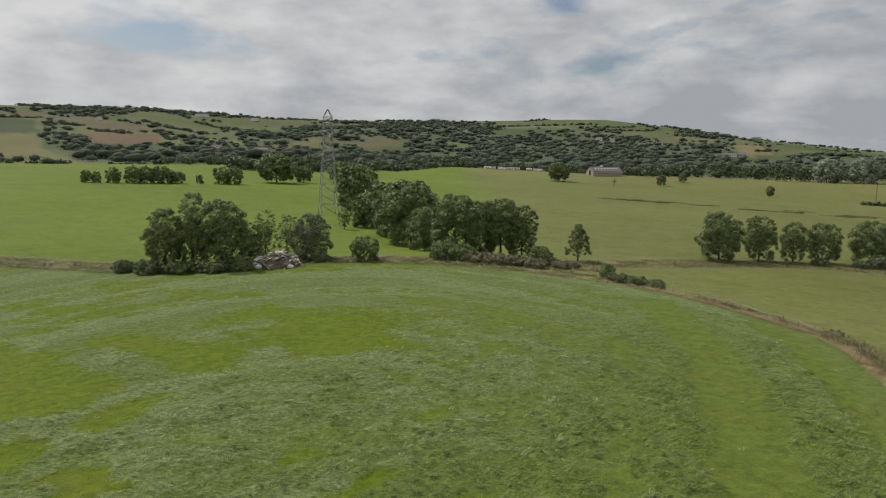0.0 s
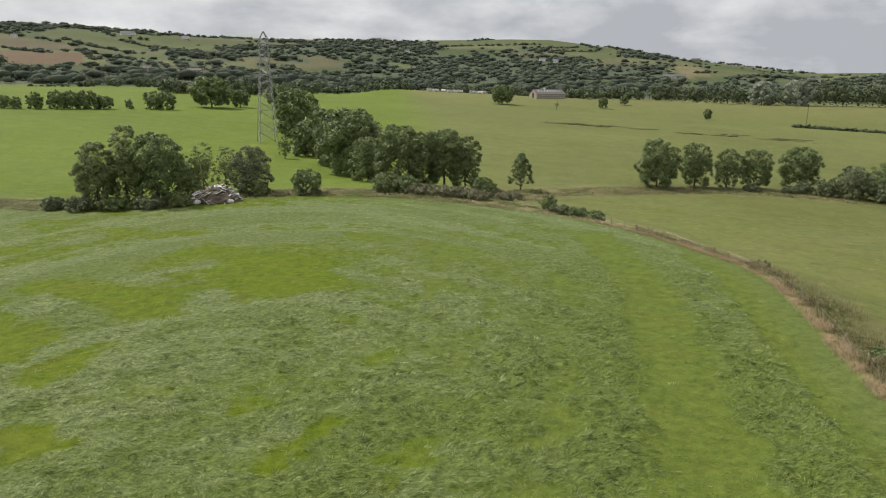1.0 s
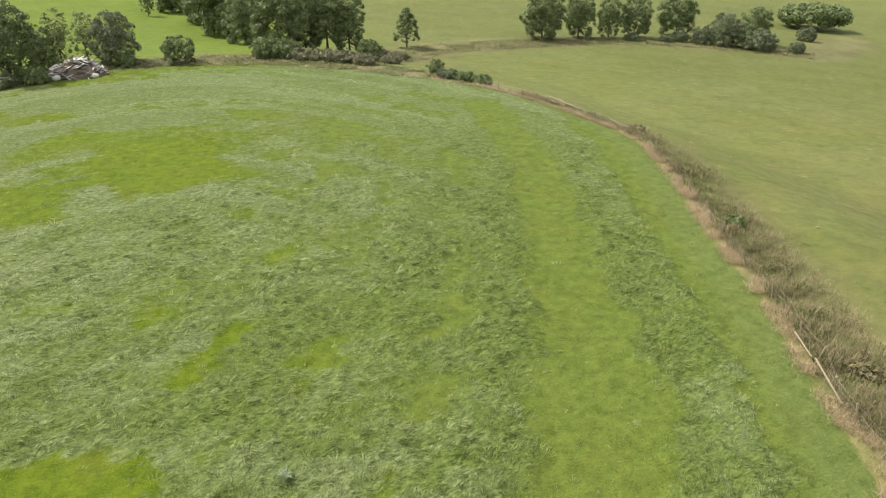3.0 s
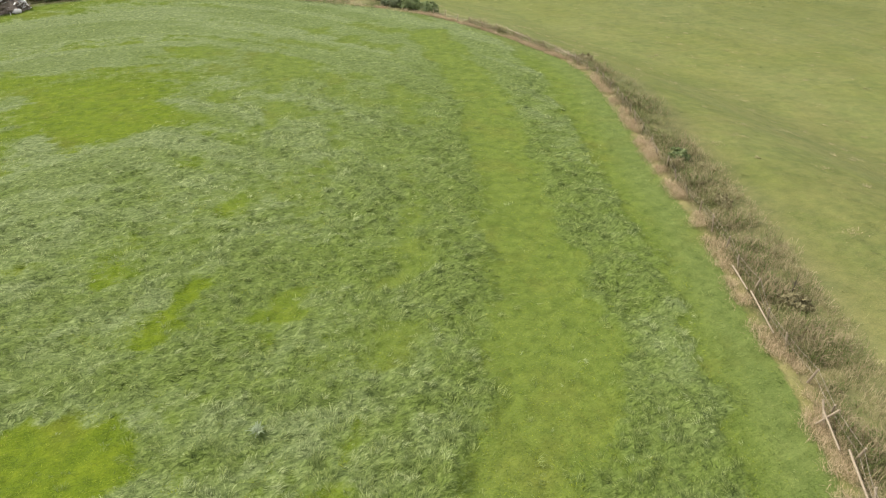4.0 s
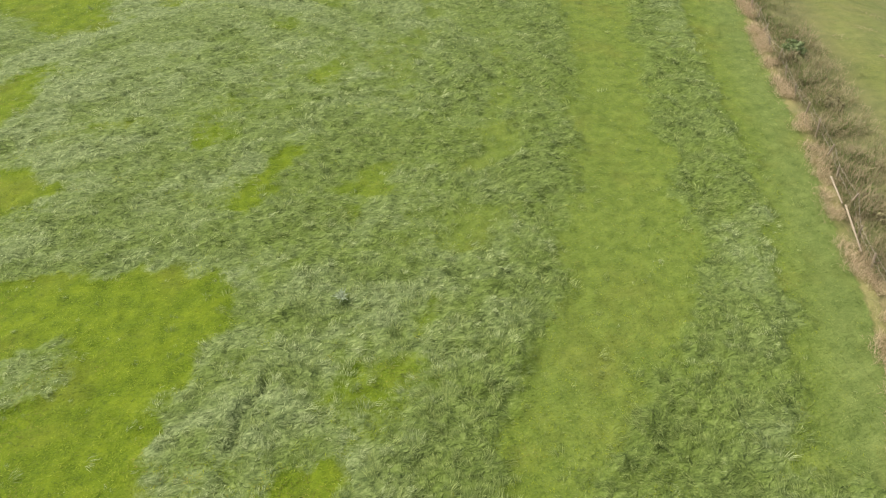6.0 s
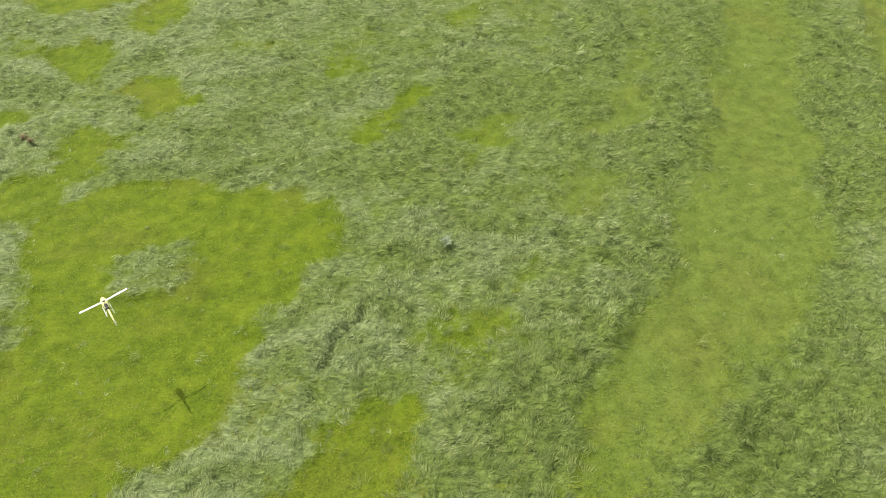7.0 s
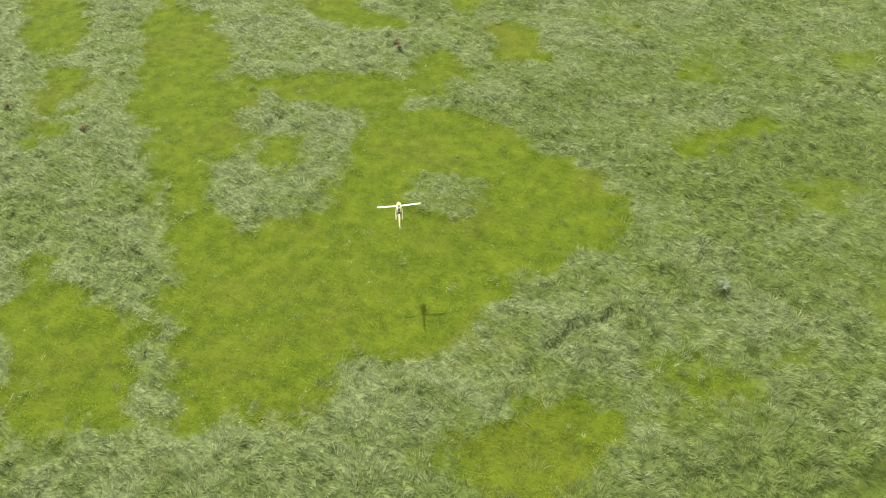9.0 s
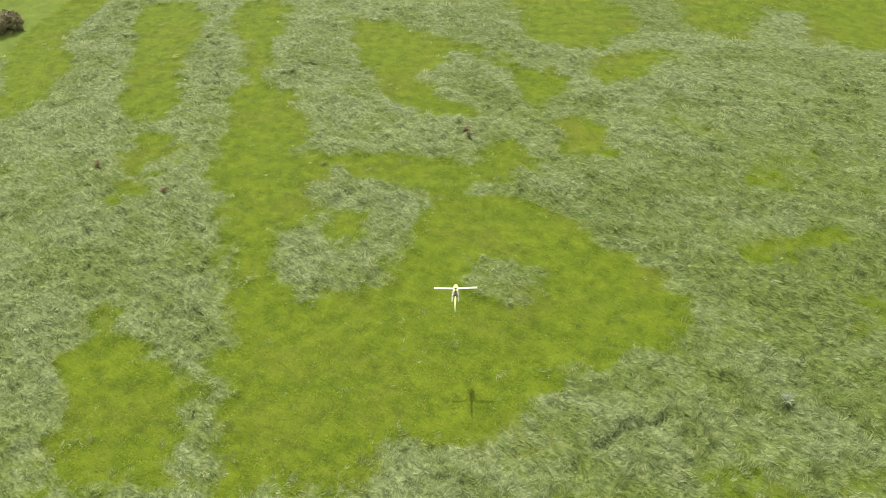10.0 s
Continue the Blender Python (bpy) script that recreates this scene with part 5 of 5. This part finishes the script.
def build_barn():
    x, y = polar(17.5, 722)
    L, D, H, R = 33.0, 14.0, 4.6, 4.4
    root = empty("farm_building", pose(x, y, height(x, y) - 0.2, 0, 0, 15), "long stone farm building with a grey slate roof", "building")
    bm = bmesh.new()
    add_box(bm, (L, D, H), Matrix.Translation((0, 0, H / 2)))
    for sx in (-1, 1):
        vs = [bm.verts.new((sx * (L / 2 - 0.02 * k), yy, z)) for k in (0, 20) for yy, z in ((-D / 2, H), (D / 2, H), (0, H + R))]
        bm.faces.new(vs[:3]), bm.faces.new(vs[3:])
        for a in range(3):
            b = (a + 1) % 3
            bm.faces.new((vs[a], vs[b], vs[3 + b], vs[3 + a]))
    bmesh.ops.recalc_face_normals(bm, faces=bm.faces[:])
    part("wall", bm, MAT_STONE, root)
    slope = math.atan2(R, D / 2)
    for side in (-1, 1):
        bm = bmesh.new()
        m = Matrix.Translation((0, side * D / 4, H + R / 2 + 0.12)) @ Matrix.Rotation(-side * slope, 4, "X")
        add_box(bm, (L + 0.8, math.hypot(D / 2, R) + 0.7, 0.22), m, 0.04)
        roof = part("roof", bm, MAT_SLATE, root)
        if side < 0:
            for i in range(8):
                bm = bmesh.new()
                add_box(bm, (1.1, 1.5, 0.1), m @ Matrix.Translation((-12 + i * 3.4, 0.6, 0.17)), 0.02)
                part("skylight", bm, MAT_WHITE, roof, "pale roof light")
    for i in range(9):
        bm = bmesh.new()
        add_box(bm, (1.5, 0.16, 1.7), Matrix.Translation((-12.5 + i * 3.2, -D / 2 - 0.05, 2.4)), 0.02)
        win = part("window", bm, MAT_WHITE, root)
        bm = bmesh.new()
        add_box(bm, (1.2, 0.06, 1.4), Matrix.Translation((-12.5 + i * 3.2, -D / 2 - 0.15, 2.4)))
        part("pane", bm, MAT_GLASS, win)
    bm = bmesh.new()
    add_box(bm, (0.2, 3.0, 3.2), Matrix.Translation((-L / 2 - 0.08, -0.5, 2.6)))
    bmesh.ops.create_cone(bm, cap_ends=True, segments=20, radius1=1.5, radius2=1.5, depth=0.2, matrix=Matrix.Translation((-L / 2 - 0.08, -0.5, 4.2)) @ Matrix.Rotation(math.pi / 2, 4, "Y"))
    part("arched_window", bm, MAT_GLASS, root, "tall dark arched gable window")
    bm = bmesh.new()
    add_box(bm, (2.2, 1.4, 1.6), Matrix.Translation((-3.5, 0, H + R + 0.5)), 0.05)
    part("roof_vent", bm, MAT_WHITE, root, "white ridge vent")


build_barn()


def build_caravans():
    rng = random.Random(3)
    root = empty("caravan", pose(0, 0, 0), "white touring caravan parked on a distant pitch", "caravan", "parked caravans")
    bm = bmesh.new()
    add_box(bm, (6.0, 2.2, 2.2), Matrix.Translation((0, 0, 1.6)), 0.3)
    body = part("body", bm, MAT_WHITE, root)
    bm = bmesh.new()
    add_box(bm, (1.6, 2.28, 0.7), Matrix.Translation((-1.4, 0, 1.9)), 0.05)
    add_box(bm, (1.2, 2.28, 0.7), Matrix.Translation((1.5, 0, 1.9)), 0.05)
    part("window", bm, MAT_GLASS, body)
    for s in (-1, 1):
        bm = bmesh.new()
        add_bar(bm, (0, s * 0.9, 0.33), (0, s * 1.1, 0.33), 0.33, 0.33, 14)
        part("wheel", bm, MAT_BLACK, root)
    bm = bmesh.new()
    add_bar(bm, (3.0, 0, 0.5), (4.3, 0, 0.45), 0.06, 0.05, 6)
    part("drawbar", bm, MAT_STEEL, root)
    spots = (8.2, 8.7, 9.3, 9.75, 10.15, 10.6, 11.6, 12.15, 12.5, 14.6)
    for i, b in enumerate(spots):
        x, y = polar(b, 742 + rng.uniform(-8, 8))
        m = pose(x, y, height(x, y), 0, 0, rng.uniform(-60, 60))
        if i == 0:
            root.matrix_world = m
        else:
            copy_thing(root, m)


build_caravans()


def build_house(x, y, L, D, H, turn, wall, label):
    R = D * 0.36
    root = empty("farmhouse", pose(x, y, height(x, y) - 0.3, 0, 0, turn), label, "house", "hillside houses")
    bm = bmesh.new()
    add_box(bm, (L, D, H), Matrix.Translation((0, 0, H / 2)))
    for sx in (-1, 1):
        vs = [bm.verts.new((sx * L / 2, yy, z)) for yy, z in ((-D / 2, H), (D / 2, H), (0, H + R))]
        bm.faces.new(vs)
    part("wall", bm, wall, root)
    for side in (-1, 1):
        bm = bmesh.new()
        add_box(bm, (L + 0.6, math.hypot(D / 2, R) + 0.5, 0.2), Matrix.Translation((0, side * D / 4, H + R / 2 + 0.1)) @ Matrix.Rotation(-side * math.atan2(R, D / 2), 4, "X"))
        part("roof", bm, MAT_SLATE, root)
    for i in range(int(L // 4)):
        bm = bmesh.new()
        add_box(bm, (1.3, 0.12, 1.4), Matrix.Translation((-L / 2 + 2.2 + i * 4, -D / 2 - 0.03, H * 0.55)))
        part("window", bm, MAT_GLASS, root)
    bm = bmesh.new()
    add_box(bm, (1.0, 0.8, 1.8), Matrix.Translation((L / 2 - 0.8, 0, H + R + 0.5)))
    part("chimney", bm, MAT_STONE, root)


WEST_HOUSES = ((-477, 1932, 34, 9, 6, 8, 1), (-345, 1950, 18, 8, 6, -12, 1), (-265, 1178, 13, 8, 5, 12, 1), (-198, 1192, 22, 9, 4, -6, 0), (-630, 1654, 12, 8, 5, 14, 1), (-78, 1491, 10, 8, 6, 5, 1))
EAST_HOUSES = ((196, 1747, 12, 9, 6, -8, 1), (176, 1914, 16, 8, 6, 4, 0), (162, 2305, 30, 9, 6, 0, 0), (505, 1663, 14, 8, 6, -14, 1), (527, 1630, 12, 8, 6, -20, 1), (662, 1333, 26, 11, 4, -24, 1), (681, 1329, 22, 10, 4, -24, 0), (1099, 2046, 24, 9, 6, -30, 0), (905, 1242, 24, 9, 4, -36, 1))
for hx, hy, hl, hd, hh, turn, white in WEST_HOUSES + EAST_HOUSES:
    build_house(hx, hy, hl, hd, hh, turn, MAT_WHITE if white else MAT_STONE, "white farmhouse with a slate roof on the far hillside" if white else "stone farm building with a slate roof on the far hillside")
px, py = polar(36.3, 610)
pole = empty("utility_pole", pose(px, py, height(px, py)), "tall wooden pole beside a dark field hedge", "pole")
bm = bmesh.new()
add_bar(bm, (0, 0, -0.5), (0, 0, 14.5), 0.2, 0.14, 8)
part("shaft", bm, MAT_BARK, pole)
bm = bmesh.new()
add_bar(bm, (-1.1, 0, 13.6), (1.1, 0, 13.6), 0.08, 0.08, 6)
part("crosspiece", bm, MAT_BARK, pole)

# ---- far belts and woods ----


def clumps(name, places, material, label, seed, leaf=2.5, dense=1):
    """Many far tree crowns in one mesh: each a dark core with leafy clumps round it."""
    rng = np.random.default_rng(seed)
    x, y, z, h, w = np.asarray(places).T
    n = len(x)
    bm = bmesh.new()
    bmesh.ops.create_icosphere(bm, subdivisions=1, radius=1.0)
    ball = np.array([v.co for v in bm.verts])
    tris = np.array([[v.index for v in f.verts] for f in bm.faces])
    bm.free()
    middle = np.stack([x, y, z + h * 0.48], -1)
    verts = middle[:, None] + ball[None] * rng.uniform(0.7, 1.15, (n, len(ball), 1)) * np.stack([w * 0.34, w * 0.34, h * 0.36], -1)[:, None]
    faces = tris[None] + (np.arange(n) * len(ball))[:, None, None]
    verts, faces = verts.reshape(-1, 3), faces.reshape(-1, 3)
    blobs = np.concatenate([np.stack([x + sx * w, y, z + h * up, w * wide, h * deep], -1) for sx, up, wide, deep in ((0.0, 0.55, 0.40, 0.40), (0.28, 0.42, 0.26, 0.32), (-0.26, 0.4, 0.28, 0.34))])
    leaves, quads = [], []
    tone = rng.random(n)
    whose = np.repeat(tone, len(ball))
    for k, share in enumerate((10 * dense, 7 * dense, 7 * dense)):
        v, f = foliage(rng, blobs[k * n:(k + 1) * n], leaf, share * n, own=np.repeat(np.arange(n), share))
        leaves.append(v), quads.append(f + len(verts) + sum(len(q) for q in leaves[:-1]))
        whose = np.concatenate([whose, np.repeat(np.repeat(tone, share), 4)])
    ob = mesh_object(name, np.concatenate([verts, *leaves]), np.concatenate([faces, *quads]), material, None, label)
    ob.data.attributes.new("tuft", "FLOAT", "POINT").data.foreach_set("value", whose.astype(np.float32))
    return tagged(ob, category="woodland", kind="stuff")


def build_woods():
    rng = np.random.default_rng(17)
    n = 10500
    far = 840 + 1600 * rng.random(n) ** 0.85
    bearing = rng.uniform(-36, 46, n)
    x, y = HUB[0] + far * np.sin(np.radians(bearing)), HUB[1] + far * np.cos(np.radians(bearing))
    keep = wooded(x, y)
    x, y = x[keep], y[keep]
    h = (5.5 + 7 * rng.random(len(x)) ** 2) * (0.7 + 0.6 * layered(x / 60, y / 60, 44, 2))
    w = h * rng.uniform(1.8, 2.9, len(x))
    for line in WEST_HEDGES + EAST_HEDGES:
        hx, hy, _ = along(line, 6.0)
        hx, hy = hx + rng.normal(0, 4, len(hx)), hy + rng.normal(0, 6, len(hx))
        hh = 3 + 7 * rng.random(len(hx)) ** 2
        x, y, h, w = np.concatenate([x, hx]), np.concatenate([y, hy]), np.concatenate([h, hh]), np.concatenate([w, 4 + hh * 1.4])
    far = 950 + 1450 * rng.random(26000)
    bearing = np.radians(rng.uniform(-34, 44, 26000))
    hx, hy = HUB[0] + far * np.sin(bearing), HUB[1] + far * np.cos(bearing)
    _, gap = field_cells(hx, hy)
    keep = (gap < 5) & (layered(hx / 70, hy / 70, 46, 2) > 0.46) & ~wooded(hx, hy)
    for tint, poly in PLOTS:
        keep &= ~inside(poly, hx, hy)
    hx, hy = hx[keep], hy[keep]
    hh = 3.5 + 7 * rng.random(len(hx)) ** 2
    x, y, h, w = np.concatenate([x, hx]), np.concatenate([y, hy]), np.concatenate([h, hh]), np.concatenate([w, 4 + hh * 1.6])
    near = np.hypot(x - HUB[0], y - HUB[1]) < 1130
    stay = ~near | (layered(x / 38, y / 38, 45, 2) > 0.5)
    x, y, h, w, near = x[stay], y[stay], h[stay], w[stay], near[stay]
    h, w = np.where(near, h * 1.15 + 2, h), np.where(near, w * 1.1 + 2, w)
    places = np.stack([x, y, terrain(x, y) - 0.8, h, w], -1)
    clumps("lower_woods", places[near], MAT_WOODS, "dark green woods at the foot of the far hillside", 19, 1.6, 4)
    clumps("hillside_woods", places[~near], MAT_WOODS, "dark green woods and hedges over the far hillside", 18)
    # belts on the valley floor
    rows = []
    for b0, b1, d0, d1, h0, h1, count in ((18.8, 26, 748, 765, 8, 16, 30), (26, 31.5, 768, 785, 15, 26, 26), (31.5, 36.5, 810, 815, 14, 22, 22), (36.5, 41.5, 792, 797, 23, 32, 30), (-28, -23, 800, 815, 2, 5, 22), (-20.8, -18, 815, 820, 1.5, 4, 12), (-17.5, -12, 820, 850, 5, 13, 14), (-12, -2, 560, 640, 8, 17, 46), (-2, 7, 800, 790, 8, 18, 24), (7, 16, 800, 800, 6, 13, 34), (-14, -3, 880, 960, 7, 14, 16), (-3, 17, 870, 960, 7, 15, 34), (17, 48, 880, 980, 8, 17, 60), (41.5, 60, 805, 810, 18, 27, 90), (35.5, 49, 532, 556, 1.6, 3.2, 210)):
        t = rng.random(count)
        b, d = b0 + (b1 - b0) * t, d0 + (d1 - d0) * t + rng.normal(0, 9 if h0 > 2 else 1.2, count)
        for bb, dd in zip(b, d):
            px, py = polar(bb, dd)
            hh = h0 + (h1 - h0) * rng.random() ** 1.5
            rows.append((px, py, height(px, py) - 0.5, hh, hh * rng.uniform(0.85, 1.35)))
    return rows


belt = build_woods()
v_all, f_all, shift = [], [], 0
belt_rng = np.random.default_rng(23)
for x, y, z, h, w in belt:
    blobs = [(x + dx * w, y + dy * w, z + h * zz, w * r, h * r * 0.9) for dx, dy, zz, r in ((0, 0, 0.6, 0.4), (0.24, 0.1, 0.42, 0.3), (-0.24, -0.1, 0.45, 0.3), (0.02, -0.15, 0.3, 0.33))]
    v, f = foliage(belt_rng, blobs, 1.6 if h > 5 else 1.0, 130 if h > 5 else 60)
    v_all.append(v), f_all.append(f + shift)
    shift += len(v)
tagged(mesh_object("valley_trees", np.concatenate(v_all), np.concatenate(f_all), MAT_BELT, None, "dark belts of trees across the valley floor"), category="woodland", kind="stuff")
for i, (b, d, h, w) in enumerate(((33.2, 770, 24, 27), (35.5, 772, 26, 30))):
    x, y = polar(b, d)
    tree("white_willow", x, y, h, w, 300 + i, "pale silver-leaved willow at the edge of a wood", 0.05, 1.1, 1.1, MAT_LEAF_WHITE, 13)

# ---- model helicopter ----


def build_helicopter():
    eye_line = 34.0
    root = empty("model_helicopter", pose(-7.45, 33.45, 3.55, 0, 0, eye_line), "pale yellow radio-controlled model helicopter, hovering over the meadow", "helicopter")
    bm = bmesh.new()
    bmesh.ops.create_uvsphere(bm, u_segments=20, v_segments=12, radius=1.0)
    for v in bm.verts:
        k = 1.0 if v.co.y > 0 else 0.75 + 0.25 * (1 + v.co.y)
        v.co = Vector((v.co.x * 0.105 * k, v.co.y * 0.30 + 0.12, v.co.z * 0.125 * k))
    body = part("canopy", bm, MAT_HELI, root, smooth=True)
    bm = bmesh.new()
    bmesh.ops.create_uvsphere(bm, u_segments=16, v_segments=8, radius=1.0)
    for v in bm.verts:
        v.co = Vector((v.co.x * 0.108, v.co.y * 0.17 + 0.2, v.co.z * 0.06 - 0.075))
    part("belly_stripe", bm, MAT_HELI_RED, body, "orange-red underside", True)
    bm = bmesh.new()
    add_box(bm, (0.1, 0.34, 0.2), Matrix.Translation((0, -0.04, 0.0)), 0.02)
    part("frame", bm, MAT_BLACK, root)
    bm = bmesh.new()
    add_bar(bm, (0, -0.12, 0.02), (0, -0.86, 0.03), 0.032, 0.022, 10)
    part("tail_boom", bm, MAT_HELI, root, smooth=True)
    bm = bmesh.new()
    add_box(bm, (0.012, 0.11, 0.24), pose(0, -0.86, 0.05, -18) @ Matrix(), 0.005)
    part("tail_fin", bm, MAT_BLADE, root)
    bm = bmesh.new()
    for a in (0.5, 0.5 + math.pi):
        add_box(bm, (0.006, 0.03, 0.12), Matrix.Translation((0.035, -0.88, 0.03)) @ Matrix.Rotation(a, 4, "X") @ Matrix.Translation((0, 0, 0.075)), 0.002)
    add_bar(bm, (0, -0.88, 0.03), (0.045, -0.88, 0.03), 0.012, 0.012, 8)
    part("tail_rotor", bm, MAT_BLADE, root)
    bm = bmesh.new()
    add_bar(bm, (0, 0, 0.08), (0, 0, 0.24), 0.016, 0.012, 8)
    add_box(bm, (0.09, 0.05, 0.04), Matrix.Translation((0, 0, 0.235)), 0.008)
    part("rotor_head", bm, MAT_BLACK, root)
    for a in (4, 184):
        bm = bmesh.new()
        add_box(bm, (0.72, 0.062, 0.012), Matrix.Rotation(radians(a), 4, "Z") @ Matrix.Translation((0.42, 0.0, 0.245)) @ Matrix.Rotation(radians(-2.5), 4, "Y"), 0.004)
        part("rotor_blade", bm, MAT_BLADE, root)
    for s in (-1, 1):
        bm = bmesh.new()
        add_bar(bm, (s * 0.12, -0.22, -0.24), (s * 0.12, 0.2, -0.24), 0.011, 0.011, 8)
        add_bar(bm, (s * 0.12, 0.2, -0.24), (s * 0.12, 0.26, -0.21), 0.011, 0.008, 8)
        skid = part("skid", bm, MAT_BLADE, root)
        for yy in (-0.1, 0.1):
            bm = bmesh.new()
            add_bar(bm, (s * 0.12, yy, -0.24), (s * 0.03, yy, -0.08), 0.009, 0.009, 6)
            part("strut", bm, MAT_BLADE, skid)


build_helicopter()

# ---- a lone thistle in the meadow ----


def build_thistle():
    x, y = 3.9, 38.5
    root = empty("thistle", pose(x, y, height(x, y) + 0.36), "pale grey-green thistle rosette in long grass", "plant")
    rng = random.Random(2)
    for i in range(18):
        bm = bmesh.new()
        n, length, wide = 6, rng.uniform(0.26, 0.48), rng.uniform(0.022, 0.038)
        rows = []
        for k in range(n + 1):
            s = k / n
            w = wide * math.sin(math.pi * min(0.98, s * 0.9 + 0.1)) * (1.25 if k % 2 else 0.75)
            z = 0.08 * math.sin(s * 2.2)
            rows.append((bm.verts.new((-w, s * length, z + 0.02)), bm.verts.new((0, s * length, z)), bm.verts.new((w, s * length, z + 0.02))))
        for a, b in zip(rows, rows[1:]):
            bm.faces.new((a[0], a[1], b[1], b[0])), bm.faces.new((a[1], a[2], b[2], b[1]))
        bmesh.ops.solidify(bm, geom=bm.faces[:], thickness=0.004)
        leaf = part("leaf", bm, THISTLE, root)
        leaf.matrix_local = pose(0, 0, 0, rng.uniform(-4, 24), 0, i * 137.5)


THISTLE = plain_material("thistle_leaf", (0.24, 0.30, 0.17), (0.46, 0.52, 0.34), 8.0, 0.6)
build_thistle()


def build_dock(x, y, seed, tall):
    """A dock gone to seed: red-brown plumes on thin stems over a few broad leaves."""
    rng = random.Random(seed)
    z = height(x, y) + float(swell(np.array([x]), np.array([y]), 1.0)[0]) - 0.08
    root = empty("dock_plant", pose(x, y, z, 0, 0, rng.uniform(0, 360)), "red-brown seeding dock among pale lodged grass", "plant", "docks in the meadow")
    for i in range(6):
        lean = Vector((rng.uniform(-0.35, 0.35), rng.uniform(-0.35, 0.35), 1)).normalized()
        top = lean * tall * rng.uniform(0.7, 1.1)
        bm = bmesh.new()
        add_bar(bm, (0, 0, 0), top, 0.008, 0.004, 5)
        stem = part("stem", bm, DOCK, root)
        bm = bmesh.new()
        for k in range(26):
            p = top * rng.uniform(0.45, 1.0) + Vector((rng.gauss(0, 0.03), rng.gauss(0, 0.03), rng.gauss(0, 0.02)))
            bmesh.ops.create_icosphere(bm, subdivisions=1, radius=rng.uniform(0.008, 0.017), matrix=Matrix.Translation(p))
        part("seed_head", bm, DOCK, stem)
    for i in range(5):
        bm = bmesh.new()
        length, wide, rows = rng.uniform(0.18, 0.3), rng.uniform(0.04, 0.06), []
        for k in range(6):
            t = k / 5
            w = wide * math.sin(math.pi * (0.08 + 0.9 * t))
            rows.append([bm.verts.new((sx * w, t * length, 0.12 * math.sin(2.4 * t) + 0.02 * abs(sx))) for sx in (-1, 0, 1)])
        for a, b in zip(rows, rows[1:]):
            bm.faces.new((a[0], a[1], b[1], b[0])), bm.faces.new((a[1], a[2], b[2], b[1]))
        bmesh.ops.solidify(bm, geom=bm.faces[:], thickness=0.004)
        leaf = part("leaf", bm, DOCK_LEAF, root)
        leaf.matrix_local = pose(0, 0, 0.06, rng.uniform(0, 20), 0, i * 75 + rng.uniform(-15, 15))


DOCK = plain_material("dock_seed", (0.21, 0.135, 0.085), (0.38, 0.27, 0.17), 30.0, 0.85, bump=0)
DOCK_LEAF = plain_material("dock_leaf", (0.09, 0.11, 0.03), (0.20, 0.15, 0.06), 9.0, 0.7, bump=0)
for i, (dx, dy, tall) in enumerate(((-30.4, 32.7, 0.55), (-25.7, 33.4, 0.35), (-16.8, 47.7, 0.5), (-16.2, 47.2, 0.4))):
    build_dock(dx, dy, 40 + i, tall)
